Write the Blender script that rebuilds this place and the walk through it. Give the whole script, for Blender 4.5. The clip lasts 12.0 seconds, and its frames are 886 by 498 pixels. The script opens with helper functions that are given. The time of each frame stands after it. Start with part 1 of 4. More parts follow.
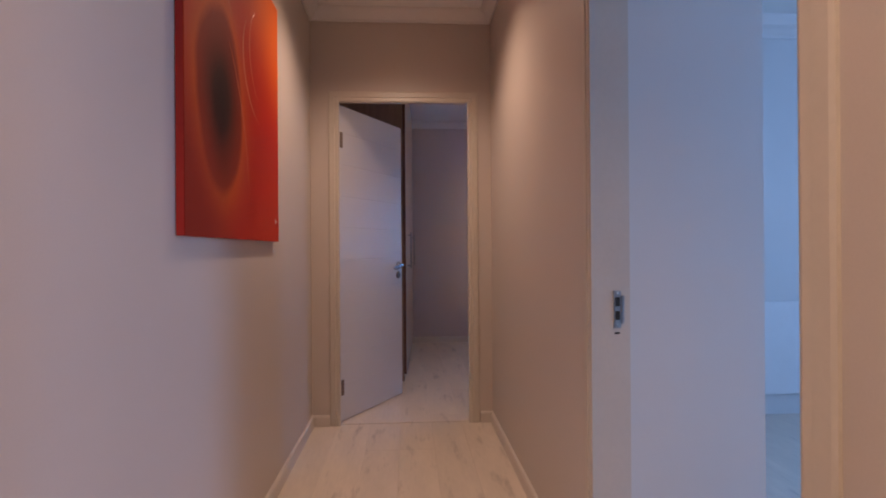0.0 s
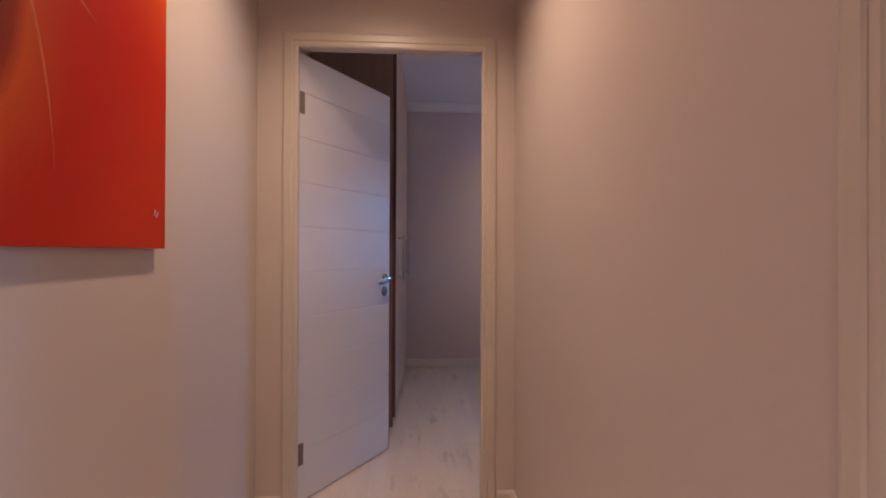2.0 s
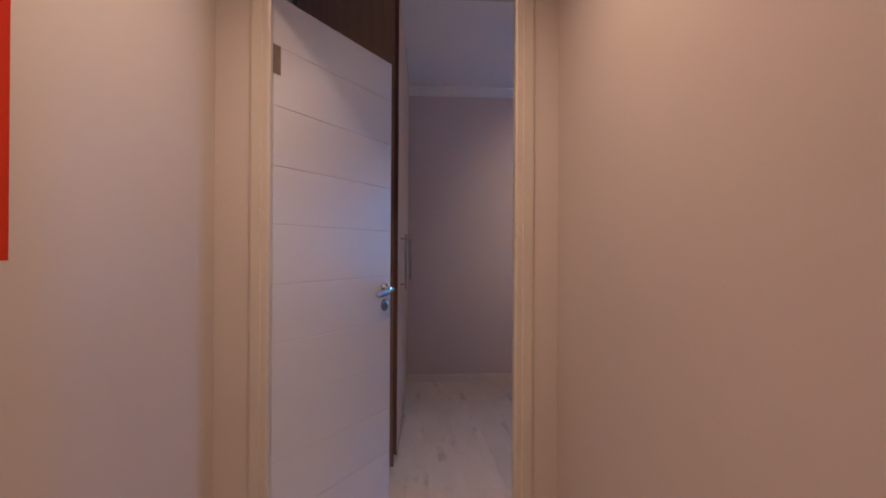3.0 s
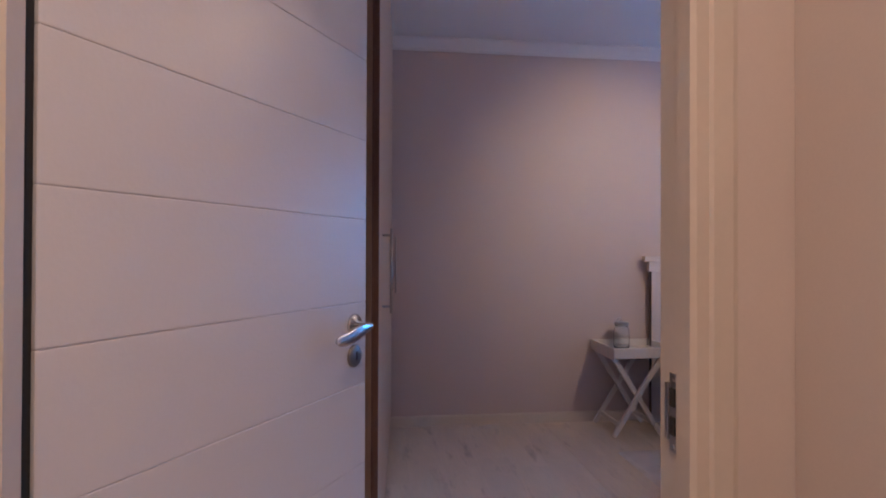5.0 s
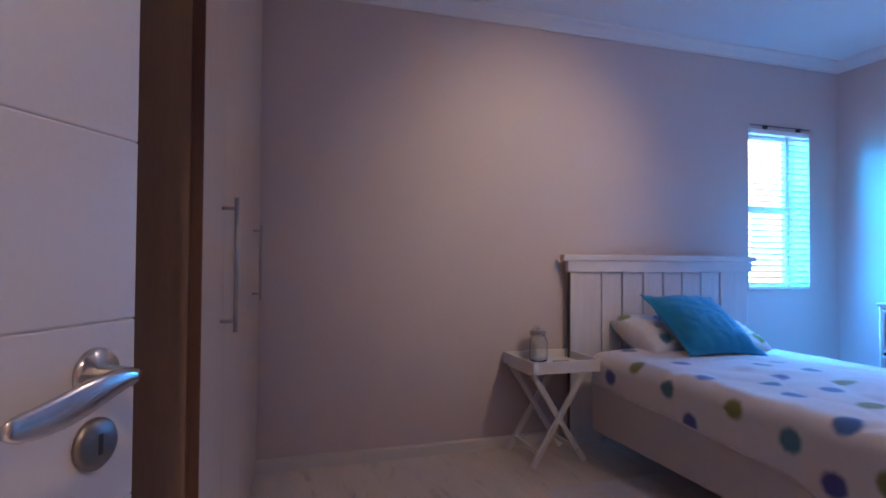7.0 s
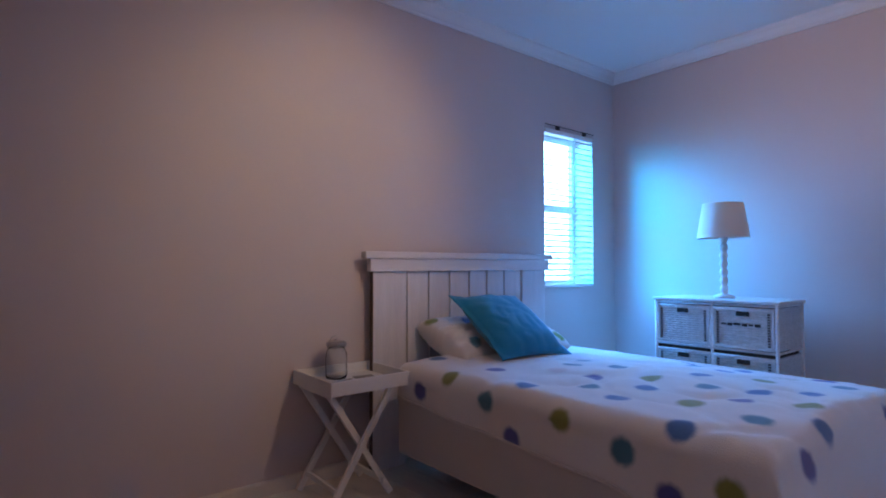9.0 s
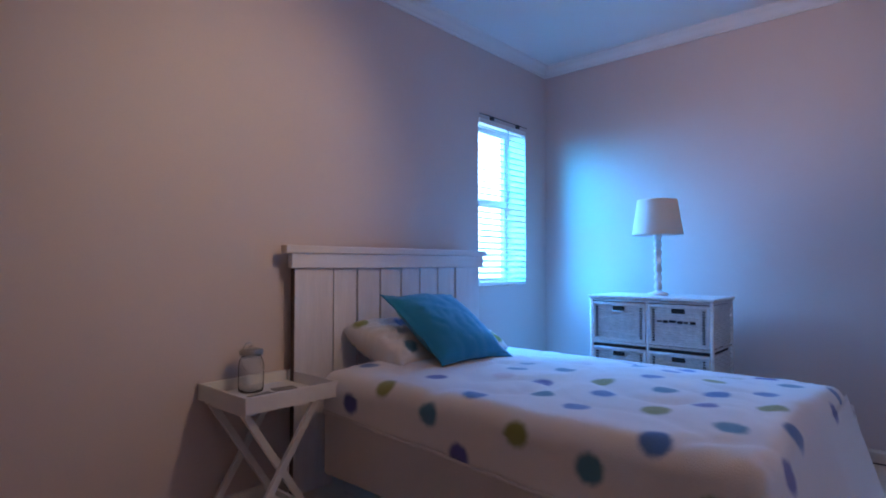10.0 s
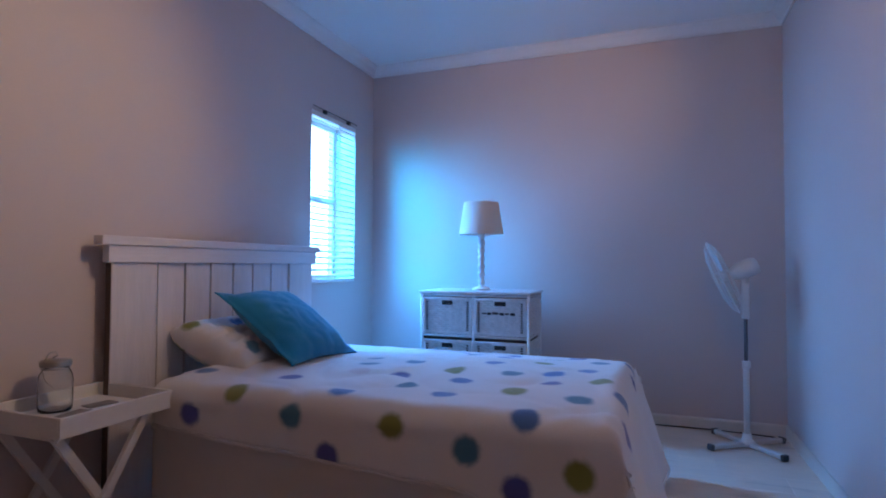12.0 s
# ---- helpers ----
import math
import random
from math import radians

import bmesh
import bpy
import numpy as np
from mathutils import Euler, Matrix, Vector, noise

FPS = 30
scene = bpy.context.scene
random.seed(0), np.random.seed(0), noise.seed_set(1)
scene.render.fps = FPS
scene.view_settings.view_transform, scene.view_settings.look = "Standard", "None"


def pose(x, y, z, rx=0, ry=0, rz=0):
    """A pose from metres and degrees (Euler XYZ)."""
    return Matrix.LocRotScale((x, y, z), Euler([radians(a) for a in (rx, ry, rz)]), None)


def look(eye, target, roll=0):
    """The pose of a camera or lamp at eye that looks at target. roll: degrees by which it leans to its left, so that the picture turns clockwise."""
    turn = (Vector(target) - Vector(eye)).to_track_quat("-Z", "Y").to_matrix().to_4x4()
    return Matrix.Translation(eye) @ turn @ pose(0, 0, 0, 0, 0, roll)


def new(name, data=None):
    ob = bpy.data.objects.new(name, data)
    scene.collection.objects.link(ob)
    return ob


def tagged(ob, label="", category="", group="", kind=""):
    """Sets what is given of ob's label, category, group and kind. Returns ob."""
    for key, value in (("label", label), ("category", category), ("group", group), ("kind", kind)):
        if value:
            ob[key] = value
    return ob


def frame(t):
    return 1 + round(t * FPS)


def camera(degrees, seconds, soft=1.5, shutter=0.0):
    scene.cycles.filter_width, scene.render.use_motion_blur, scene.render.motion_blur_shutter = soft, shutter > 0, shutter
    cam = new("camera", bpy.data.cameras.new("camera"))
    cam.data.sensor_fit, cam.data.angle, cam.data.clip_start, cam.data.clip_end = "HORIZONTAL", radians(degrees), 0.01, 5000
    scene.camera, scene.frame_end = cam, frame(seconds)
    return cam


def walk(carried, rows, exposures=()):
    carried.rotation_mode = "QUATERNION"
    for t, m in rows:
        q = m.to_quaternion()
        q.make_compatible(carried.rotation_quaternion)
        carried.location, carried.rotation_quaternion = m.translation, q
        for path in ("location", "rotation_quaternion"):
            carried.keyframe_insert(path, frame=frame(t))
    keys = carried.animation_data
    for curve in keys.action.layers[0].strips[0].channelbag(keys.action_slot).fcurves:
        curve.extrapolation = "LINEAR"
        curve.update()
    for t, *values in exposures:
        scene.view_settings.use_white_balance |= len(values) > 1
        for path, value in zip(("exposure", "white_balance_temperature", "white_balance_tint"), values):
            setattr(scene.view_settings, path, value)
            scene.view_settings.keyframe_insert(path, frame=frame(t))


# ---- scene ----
cam = camera(77.9, 12.0, soft=1.9)
PATH = [
    (0, (0.424, -3.498, 1.103), (0.552, -1.502, 1.106), -0.4),
    (0.5, (0.409, -3.277, 1.100), (0.538, -1.281, 1.104), -0.3),
    (1, (0.400, -3.028, 1.139), (0.533, -1.032, 1.146), 0.0),
    (1.5, (0.450, -2.743, 1.155), (0.589, -0.747, 1.163), 0.1),
    (2, (0.468, -2.459, 1.138), (0.605, -0.464, 1.150), 0.2),
    (2.5, (0.445, -2.174, 1.153), (0.576, -0.178, 1.167), 0.4),
    (3, (0.429, -1.849, 1.162), (0.578, 0.145, 1.171), 0.3),
    (3.2, (0.438, -1.718, 1.143), (0.585, 0.277, 1.168), 0.3),
    (4.8, (0.404, -0.763, 1.154), (0.636, 1.224, 1.185), 0.3),
    (5, (0.416, -0.682, 1.167), (0.638, 1.305, 1.184), 0.2),
    (5.5, (0.401, -0.465, 1.172), (0.633, 1.521, 1.192), 0.4),
    (6, (0.439, -0.283, 1.149), (0.721, 1.697, 1.171), 0.5),
    (6.5, (0.507, -0.135, 1.125), (0.896, 1.826, 1.159), 0.3),
    (7, (0.524, 0.002, 1.116), (1.133, 1.907, 1.156), 0.4),
    (9, (0.735, 0.482, 1.075), (2.003, 2.028, 1.138), -0.1),
    (9.5, (0.799, 0.621, 1.065), (2.206, 2.041, 1.127), -0.0),
    (10, (0.849, 0.743, 1.061), (2.337, 2.077, 1.12), -0.0),
    (10.5, (0.833, 0.84, 1.055), (2.409, 2.07, 1.114), 0.0),
    (11, (0.819, 0.897, 1.044), (2.498, 1.983, 1.105), 0.1),
    (11.5, (0.768, 0.934, 1.036), (2.555, 1.83, 1.093), 0.3),
    (12, (0.712, 0.963, 1.041), (2.584, 1.664, 1.1), 0.2),
]
walk(cam, [(t, look(eye, target, roll)) for t, eye, target, roll in PATH],
     exposures=[(0, 0.0, 6500, 10), (1.2, 0.12, 6500, 10), (2.0, 0.30, 6500, 10), (2.5, 0.32, 6500, 10), (3.2, 0.22, 6400, 10), (5.0, 0.40, 6050, 10), (6.0, 0.52, 5900, 10),
                (7.0, 0.28, 5950, 10), (9.0, 0.04, 6300, 10), (12.0, 0.0, 6400, 10)])

# ---------------------------------------------------------------- light
world = bpy.data.worlds.new("sky_world")
scene.world = world
world.use_nodes = True
wn = world.node_tree.nodes
sky = wn.new("ShaderNodeTexSky")
sky.sky_type, sky.sun_disc = "NISHITA", False
sky.sun_elevation, sky.sun_rotation = radians(40), radians(200)
wn["Background"].inputs["Strength"].default_value = 0.1
world.node_tree.links.new(sky.outputs[0], wn["Background"].inputs["Color"])

DAY = (0.06, 0.34, 1.0)
DAY_LOW = (0.0, 0.42, 1.0)
DAY_GLOW = (0.30, 0.56, 1.0)
DAY_SIDE = (0.29, 0.51, 1.0)
WARM = (1.0, 0.69, 0.51)


def lamp(name, kind, m, watts, colour, **more):
    data = bpy.data.lights.new(name, kind)
    data.energy, data.color = watts, colour
    if kind == "AREA":
        data.shape, data.size, data.size_y = "RECTANGLE", more["size"], more["size_y"]
        data.spread = radians(more.get("spread", 180))
    else:
        data.shadow_soft_size = more.get("soft", 0.03)
    if kind == "SPOT":
        data.spot_size, data.spot_blend = radians(more["cone"]), more.get("blend", 1.0)
    ob = new(name, data)
    ob.matrix_world = m
    return ob


sun = lamp("sun", "SUN", look((0, 0, 20), (-4, -6, 0)), 0.8, (1.0, 0.95, 0.88))
sun.data.angle = radians(12)

# daylight in the bedroom window and in the side room's window
for z in (1.15, 1.50, 1.85):
    lamp("window_daylight", "AREA", look((4.045, 2.93, z), (3.99, 2.30, z - 0.62)), 10.5, DAY, size=0.52, size_y=0.26, spread=135)
# open sky outside the bedroom window, brightest low in the west
lamp("sky_daylight", "AREA", look((4.7, 3.65, 1.6), (4.7, 3.03, 1.6)), 300, DAY_GLOW, size=3.0, size_y=2.6)
lamp("sky_daylight_west", "AREA", look((2.0, 4.6, 2.45), (4.05, 3.12, 1.46)), 300, DAY_LOW, size=2.2, size_y=0.9, spread=120)
lamp("side_room_daylight", "AREA", look((4.55, -2.9, 1.5), (1.0, -1.9, 1.2)), 66, DAY_SIDE, size=1.3, size_y=1.1)
# ceiling spots of the bedroom
lamp("spot_north", "SPOT", look((2.40, 0.97, 2.47), (2.02, 3.03, 1.50)), 54, (1.0, 0.72, 0.45), cone=62, soft=0.04)
lamp("spot_east", "SPOT", look((2.52, 0.96, 2.47), (4.62, 1.66, 2.20)), 26, WARM, cone=60, soft=0.04)
# bare point lamp with no bulb modelled, added as warm fill
lamp("ceiling_fill", "POINT", pose(2.45, 0.95, 2.43), 9.2, WARM, soft=0.05)
# downlights of the corridor
lamp("corridor_light", "SPOT", look((0.37, -0.82, 2.55), (0.37, -0.82, 0)), 64, WARM, cone=138, soft=0.05)
lamp("corridor_light_back", "SPOT", look((0.40, -3.6, 2.55), (0.40, -3.6, 0)), 116, WARM, cone=130, soft=0.05)
scene.view_settings.exposure = 0.0

# ---------------------------------------------------------------- materials
def material(name, colour, rough=0.6, metal=0.0, vary=0.06, scale=3.0, grain=60.0, bump=0.1, coat=0.0, sheen=0.0, stretch=(1, 1, 1), random_tone=0.0):
    """Principled surface with a broad and a fine variation, and a fine relief."""
    m = bpy.data.materials.new(name)
    m.use_nodes = True
    nt = m.node_tree
    n, l = nt.nodes, nt.links
    p = n["Principled BSDF"]
    p.inputs["Metallic"].default_value = metal
    p.inputs["Coat Weight"].default_value = coat
    p.inputs["Sheen Weight"].default_value = sheen
    tc = n.new("ShaderNodeTexCoord")
    mp = n.new("ShaderNodeMapping")
    mp.inputs["Scale"].default_value = stretch
    l.new(tc.outputs["Object"], mp.inputs["Vector"])
    broad = n.new("ShaderNodeTexNoise")
    broad.inputs["Scale"].default_value, broad.inputs["Detail"].default_value = scale, 4
    fine = n.new("ShaderNodeTexNoise")
    fine.inputs["Scale"].default_value, fine.inputs["Detail"].default_value = grain, 3
    l.new(mp.outputs[0], broad.inputs["Vector"])
    l.new(mp.outputs[0], fine.inputs["Vector"])
    mix = n.new("ShaderNodeMix")
    mix.inputs["Factor"].default_value = 0.35
    l.new(broad.outputs["Fac"], mix.inputs["A"])
    l.new(fine.outputs["Fac"], mix.inputs["B"])
    ramp = n.new("ShaderNodeValToRGB")
    e = ramp.color_ramp.elements
    e[0].position, e[1].position = 0.3, 0.7
    e[0].color = (*[c * (1 - vary) for c in colour], 1)
    e[1].color = (*[min(1, c * (1 + vary)) for c in colour], 1)
    l.new(mix.outputs["Result"], ramp.inputs["Fac"])
    out = ramp.outputs["Color"]
    if random_tone:
        info = n.new("ShaderNodeObjectInfo")
        span = n.new("ShaderNodeMapRange")
        span.inputs["To Min"].default_value, span.inputs["To Max"].default_value = 1 - random_tone, 1 + random_tone
        l.new(info.outputs["Random"], span.inputs["Value"])
        mul = n.new("ShaderNodeMix")
        mul.data_type, mul.blend_type = "RGBA", "MULTIPLY"
        mul.inputs["Factor"].default_value = 1
        l.new(out, mul.inputs[6])
        l.new(span.outputs[0], mul.inputs[7])
        out = mul.outputs[2]
    l.new(out, p.inputs["Base Color"])
    rr = n.new("ShaderNodeMapRange")
    rr.inputs["To Min"].default_value, rr.inputs["To Max"].default_value = max(0.02, rough - 0.06), min(1, rough + 0.06)
    l.new(broad.outputs["Fac"], rr.inputs["Value"])
    l.new(rr.outputs[0], p.inputs["Roughness"])
    if bump:
        b = n.new("ShaderNodeBump")
        b.inputs["Strength"].default_value, b.inputs["Distance"].default_value = bump, 0.004
        l.new(fine.outputs["Fac"], b.inputs["Height"])
        l.new(b.outputs[0], p.inputs["Normal"])
    return m


def glass(name, colour=(0.9, 0.95, 0.96), rough=0.02):
    m = bpy.data.materials.new(name)
    m.use_nodes = True
    p = m.node_tree.nodes["Principled BSDF"]
    p.inputs["Base Color"].default_value = (*colour, 1)
    p.inputs["Transmission Weight"].default_value = 1
    p.inputs["Roughness"].default_value = rough
    p.inputs["IOR"].default_value = 1.45
    return m


def translucent(m, colour, share):
    """Lets part of the light through a thin plastic or cloth surface."""
    n, l = m.node_tree.nodes, m.node_tree.links
    t = n.new("ShaderNodeBsdfTranslucent")
    t.inputs["Color"].default_value = (*colour, 1)
    mix = n.new("ShaderNodeMixShader")
    mix.inputs["Fac"].default_value = share
    l.new(n["Principled BSDF"].outputs[0], mix.inputs[1])
    l.new(t.outputs[0], mix.inputs[2])
    l.new(mix.outputs[0], n["Material Output"].inputs["Surface"])
    return m


PAINT = material("greige_satin_paint", (0.57, 0.48, 0.465), 0.58, vary=0.035, scale=1.2, grain=220, bump=0.04)
PAINT_HALL = material("cream_satin_paint", (0.55, 0.485, 0.442), 0.40, vary=0.035, scale=1.2, grain=220, bump=0.03)
PAINT_SIDE = material("pale_grey_paint", (0.62, 0.62, 0.62), 0.5, vary=0.03, scale=1.5, grain=200, bump=0.1)
CEIL = material("white_ceiling_paint", (0.83, 0.82, 0.81), 0.75, vary=0.02, scale=1.0, grain=180, bump=0.08)
CORNICE = material("white_cornice_paint", (0.72, 0.70, 0.69), 0.5, vary=0.03, scale=5, grain=90, bump=0.05)
FRAME = material("cream_enamel", (0.56, 0.505, 0.44), 0.35, vary=0.05, scale=4, grain=70, bump=0.08)
SKIRT = material("white_skirting_paint", (0.62, 0.56, 0.51), 0.4, vary=0.05, scale=6, grain=80, bump=0.06)
DOOR = material("white_door_enamel", (0.62, 0.60, 0.605), 0.33, vary=0.025, scale=2, grain=120, bump=0.06)
CHROME = material("satin_chrome", (0.62, 0.62, 0.64), 0.18, metal=1.0, vary=0.08, scale=20, grain=200, bump=0.02)
STEEL = material("brushed_steel", (0.42, 0.40, 0.39), 0.3, metal=1.0, vary=0.1, scale=10, grain=300, bump=0.04)
DULL = material("dull_nickel", (0.24, 0.225, 0.225), 0.42, metal=1.0, vary=0.12, scale=30, grain=260, bump=0.04)
BRONZE = material("dull_bronze_hinge", (0.22, 0.16, 0.12), 0.45, metal=0.6, vary=0.15, scale=30, grain=100, bump=0.05)
DARK = material("dark_recess", (0.02, 0.018, 0.016), 0.8, vary=0.2, scale=20, grain=80, bump=0.05)
BROWN = material("brown_melamine", (0.32, 0.205, 0.145), 0.45, vary=0.16, scale=5, grain=40, bump=0.08, stretch=(6, 6, 0.5))
EDGE = material("red_brown_edging", (0.13, 0.06, 0.04), 0.5, vary=0.1, scale=5, grain=40, bump=0.05)
MAPLE = material("pale_maple_melamine", (0.52, 0.385, 0.29), 0.4, vary=0.10, scale=4, grain=30, bump=0.05, stretch=(5, 5, 0.4))
WASH = material("whitewashed_pine", (0.66, 0.605, 0.605), 0.55, vary=0.08, scale=5, grain=26, bump=0.22, stretch=(5, 5, 0.6))
WASH_X = material("whitewashed_pine_rail", (0.66, 0.605, 0.605), 0.55, vary=0.08, scale=5, grain=26, bump=0.22, stretch=(0.6, 5, 5))
DARK_BROWN = material("dark_brown_wood", (0.10, 0.066, 0.056), 0.7, vary=0.15, scale=8, grain=40, bump=0.1)
WHITEWOOD = material("white_painted_wood", (0.70, 0.67, 0.65), 0.45, vary=0.05, scale=8, grain=60, bump=0.08)
FLOOR = material("limed_laminate", (0.69, 0.60, 0.51), 0.34, vary=0.09, scale=2.2, grain=12, bump=0.05, stretch=(5, 0.9, 1), random_tone=0.035)


def add_knots(m):
    """Sparse smoky knots and smudges over the limed boards."""
    nt = m.node_tree
    n, l = nt.nodes, nt.links
    p = n["Principled BSDF"]
    base = p.inputs["Base Color"].links[0].from_socket
    tc = n.new("ShaderNodeNewGeometry")
    mp = n.new("ShaderNodeMapping")
    mp.inputs["Scale"].default_value = (1.5, 0.30, 1.0)
    l.new(tc.outputs["Position"], mp.inputs["Vector"])
    k = n.new("ShaderNodeTexNoise")
    k.inputs["Scale"].default_value, k.inputs["Detail"].default_value, k.inputs["Roughness"].default_value = 8.5, 5, 0.62
    l.new(mp.outputs[0], k.inputs["Vector"])
    r = n.new("ShaderNodeMapRange")
    r.inputs["From Min"].default_value, r.inputs["From Max"].default_value = 0.57, 0.74
    r.inputs["To Max"].default_value = 0.68
    l.new(k.outputs["Fac"], r.inputs["Value"])
    mix = n.new("ShaderNodeMix")
    mix.data_type = "RGBA"
    mix.inputs[7].default_value = (0.30, 0.25, 0.22, 1)
    l.new(r.outputs[0], mix.inputs["Factor"])
    l.new(base, mix.inputs[6])
    l.new(mix.outputs[2], p.inputs["Base Color"])


add_knots(FLOOR)
SUBFLOOR = material("dark_joint", (0.38, 0.33, 0.28), 0.8, vary=0.1, bump=0.05)
CONCRETE = material("screed", (0.4, 0.38, 0.36), 0.8, vary=0.1)
BASEFAB = material("bed_base_fabric", (0.56, 0.51, 0.50), 0.85, vary=0.05, scale=5, grain=400, bump=0.3, sheen=0.2)
MATTRESS = material("mattress_ticking", (0.66, 0.62, 0.60), 0.85, vary=0.05, scale=6, grain=300, bump=0.3)
HEM = material("fleece_hem", (0.60, 0.55, 0.54), 0.9, vary=0.05, scale=20, grain=300, bump=0.3, sheen=0.3)
TEAL = material("teal_cotton", (0.003, 0.225, 0.40), 0.8, vary=0.10, scale=6, grain=500, bump=0.35, sheen=0.25)
RUG = material("pale_bath_mat", (0.62, 0.58, 0.57), 0.95, vary=0.08, scale=14, grain=220, bump=0.8)
WICKER = material("white_wicker", (0.66, 0.63, 0.62), 0.6, vary=0.14, scale=30, grain=120, bump=0.25)
SHADE = material("cream_lamp_shade", (0.72, 0.66, 0.60), 0.8, vary=0.03, scale=8, grain=400, bump=0.15)
PLASTIC = material("white_fan_plastic", (0.66, 0.66, 0.66), 0.4, vary=0.03, scale=8, grain=90, bump=0.03)
GREYMETAL = material("grey_steel_tube", (0.13, 0.135, 0.15), 0.4, metal=0.4, vary=0.08, scale=12, grain=120, bump=0.02)
BLACK = material("black_rubber", (0.02, 0.02, 0.022), 0.6, vary=0.2, scale=30, grain=100, bump=0.05)
PVC = material("white_pvc", (0.72, 0.73, 0.74), 0.4, vary=0.03, scale=10, grain=90, bump=0.03)
SLAT = translucent(material("white_blind_slat", (0.70, 0.71, 0.72), 0.45, vary=0.05, scale=10, grain=90, bump=0.03), (0.72, 0.74, 0.75), 0.35)
ALU = material("white_aluminium", (0.66, 0.67, 0.68), 0.35, vary=0.04, scale=10, grain=90, bump=0.03)
CARD = material("grey_printed_card", (0.20, 0.18, 0.17), 0.5, vary=0.4, scale=40, grain=120, bump=0.02)
# pale grey for the painted light on the tray and the painting's signature
PALE_GREY = material("pale_lit_tray_and_signature", (0.62, 0.62, 0.64), 0.6, vary=0.06, scale=10, grain=100, bump=0.03)
TWIG = material("dark_twig", (0.09, 0.05, 0.035), 0.7, vary=0.3, scale=30, grain=90, bump=0.3)
CANVAS = material("white_canvas", (0.70, 0.69, 0.66), 0.7, vary=0.05, scale=6, grain=300, bump=0.2)
PANE = glass("window_glass")
JARGLASS = glass("jar_glass", (0.95, 0.97, 0.97), 0.01)


def painting_material():
    """Abstract red canvas: a dark oval core, an orange ring, and thin curving strokes."""
    m = bpy.data.materials.new("abstract_red_oil_paint")
    m.use_nodes = True
    nt = m.node_tree
    n, l = nt.nodes, nt.links
    p = n["Principled BSDF"]
    tc = n.new("ShaderNodeTexCoord")
    warp = n.new("ShaderNodeTexNoise")
    warp.inputs["Scale"].default_value, warp.inputs["Detail"].default_value = 2.2, 3
    l.new(tc.outputs["Object"], warp.inputs["Vector"])
    add = n.new("ShaderNodeVectorMath")
    add.operation = "MULTIPLY_ADD"
    l.new(warp.outputs["Color"], add.inputs[0])
    add.inputs[1].default_value = (0.10, 0.10, 0.10)
    l.new(tc.outputs["Object"], add.inputs[2])
    mp = n.new("ShaderNodeMapping")
    mp.inputs["Location"].default_value = (0.0, 0.85, 0.14)
    mp.inputs["Scale"].default_value = (0.0, 4.76, 3.45)
    l.new(add.outputs[0], mp.inputs["Vector"])
    ln = n.new("ShaderNodeVectorMath")
    ln.operation = "LENGTH"
    l.new(mp.outputs[0], ln.inputs[0])
    ramp = n.new("ShaderNodeValToRGB")
    cr = ramp.color_ramp
    stops = ((0.0, (0.020, 0.006, 0.006)), (0.16, (0.040, 0.009, 0.008)), (0.33, (0.17, 0.019, 0.010)), (0.46, (0.25, 0.024, 0.010)),
             (0.53, (0.52, 0.075, 0.014)), (0.66, (0.47, 0.040, 0.012)), (0.82, (0.44, 0.018, 0.007)), (1.0, (0.43, 0.013, 0.006)))
    cr.elements[0].position, cr.elements[0].color = stops[0][0], (*stops[0][1], 1)
    cr.elements[1].position, cr.elements[1].color = stops[-1][0], (*stops[-1][1], 1)
    for at, c in stops[1:-1]:
        cr.elements.new(at).color = (*c, 1)
    half = n.new("ShaderNodeMath")
    half.operation = "MULTIPLY"
    half.inputs[1].default_value = 0.5
    l.new(ln.outputs["Value"], half.inputs[0])
    l.new(half.outputs[0], ramp.inputs["Fac"])

    def corner(direction, near, far, colour, under):
        dot = n.new("ShaderNodeVectorMath")
        dot.operation = "DOT_PRODUCT"
        dot.inputs[1].default_value = direction
        l.new(add.outputs[0], dot.inputs[0])
        fade = n.new("ShaderNodeMapRange")
        fade.interpolation_type = "SMOOTHSTEP"
        fade.inputs["From Min"].default_value, fade.inputs["From Max"].default_value = near, far
        l.new(dot.outputs["Value"], fade.inputs["Value"])
        k = n.new("ShaderNodeMix")
        k.data_type = "RGBA"
        k.inputs[7].default_value = (*colour, 1)
        l.new(fade.outputs[0], k.inputs["Factor"])
        l.new(under, k.inputs[6])
        return k.outputs[2]

    up = corner((0, 0.7, 1.0), 0.25, 0.85, (0.66, 0.12, 0.014), ramp.outputs["Color"])
    low = corner((0, -1.0, -1.0), 0.40, 0.80, (0.25, 0.018, 0.010), up)
    warm = corner((0, 1.0, -1.0), 0.35, 0.85, (0.50, 0.030, 0.008), low)
    l.new(warm, p.inputs["Base Color"])
    p.inputs["Roughness"].default_value = 0.55
    p.inputs["Specular IOR Level"].default_value = 0.15
    fine = n.new("ShaderNodeTexNoise")
    fine.inputs["Scale"].default_value = 320
    l.new(tc.outputs["Object"], fine.inputs["Vector"])
    b = n.new("ShaderNodeBump")
    b.inputs["Strength"].default_value, b.inputs["Distance"].default_value = 0.25, 0.003
    l.new(fine.outputs["Fac"], b.inputs["Height"])
    l.new(b.outputs[0], p.inputs["Normal"])
    return m


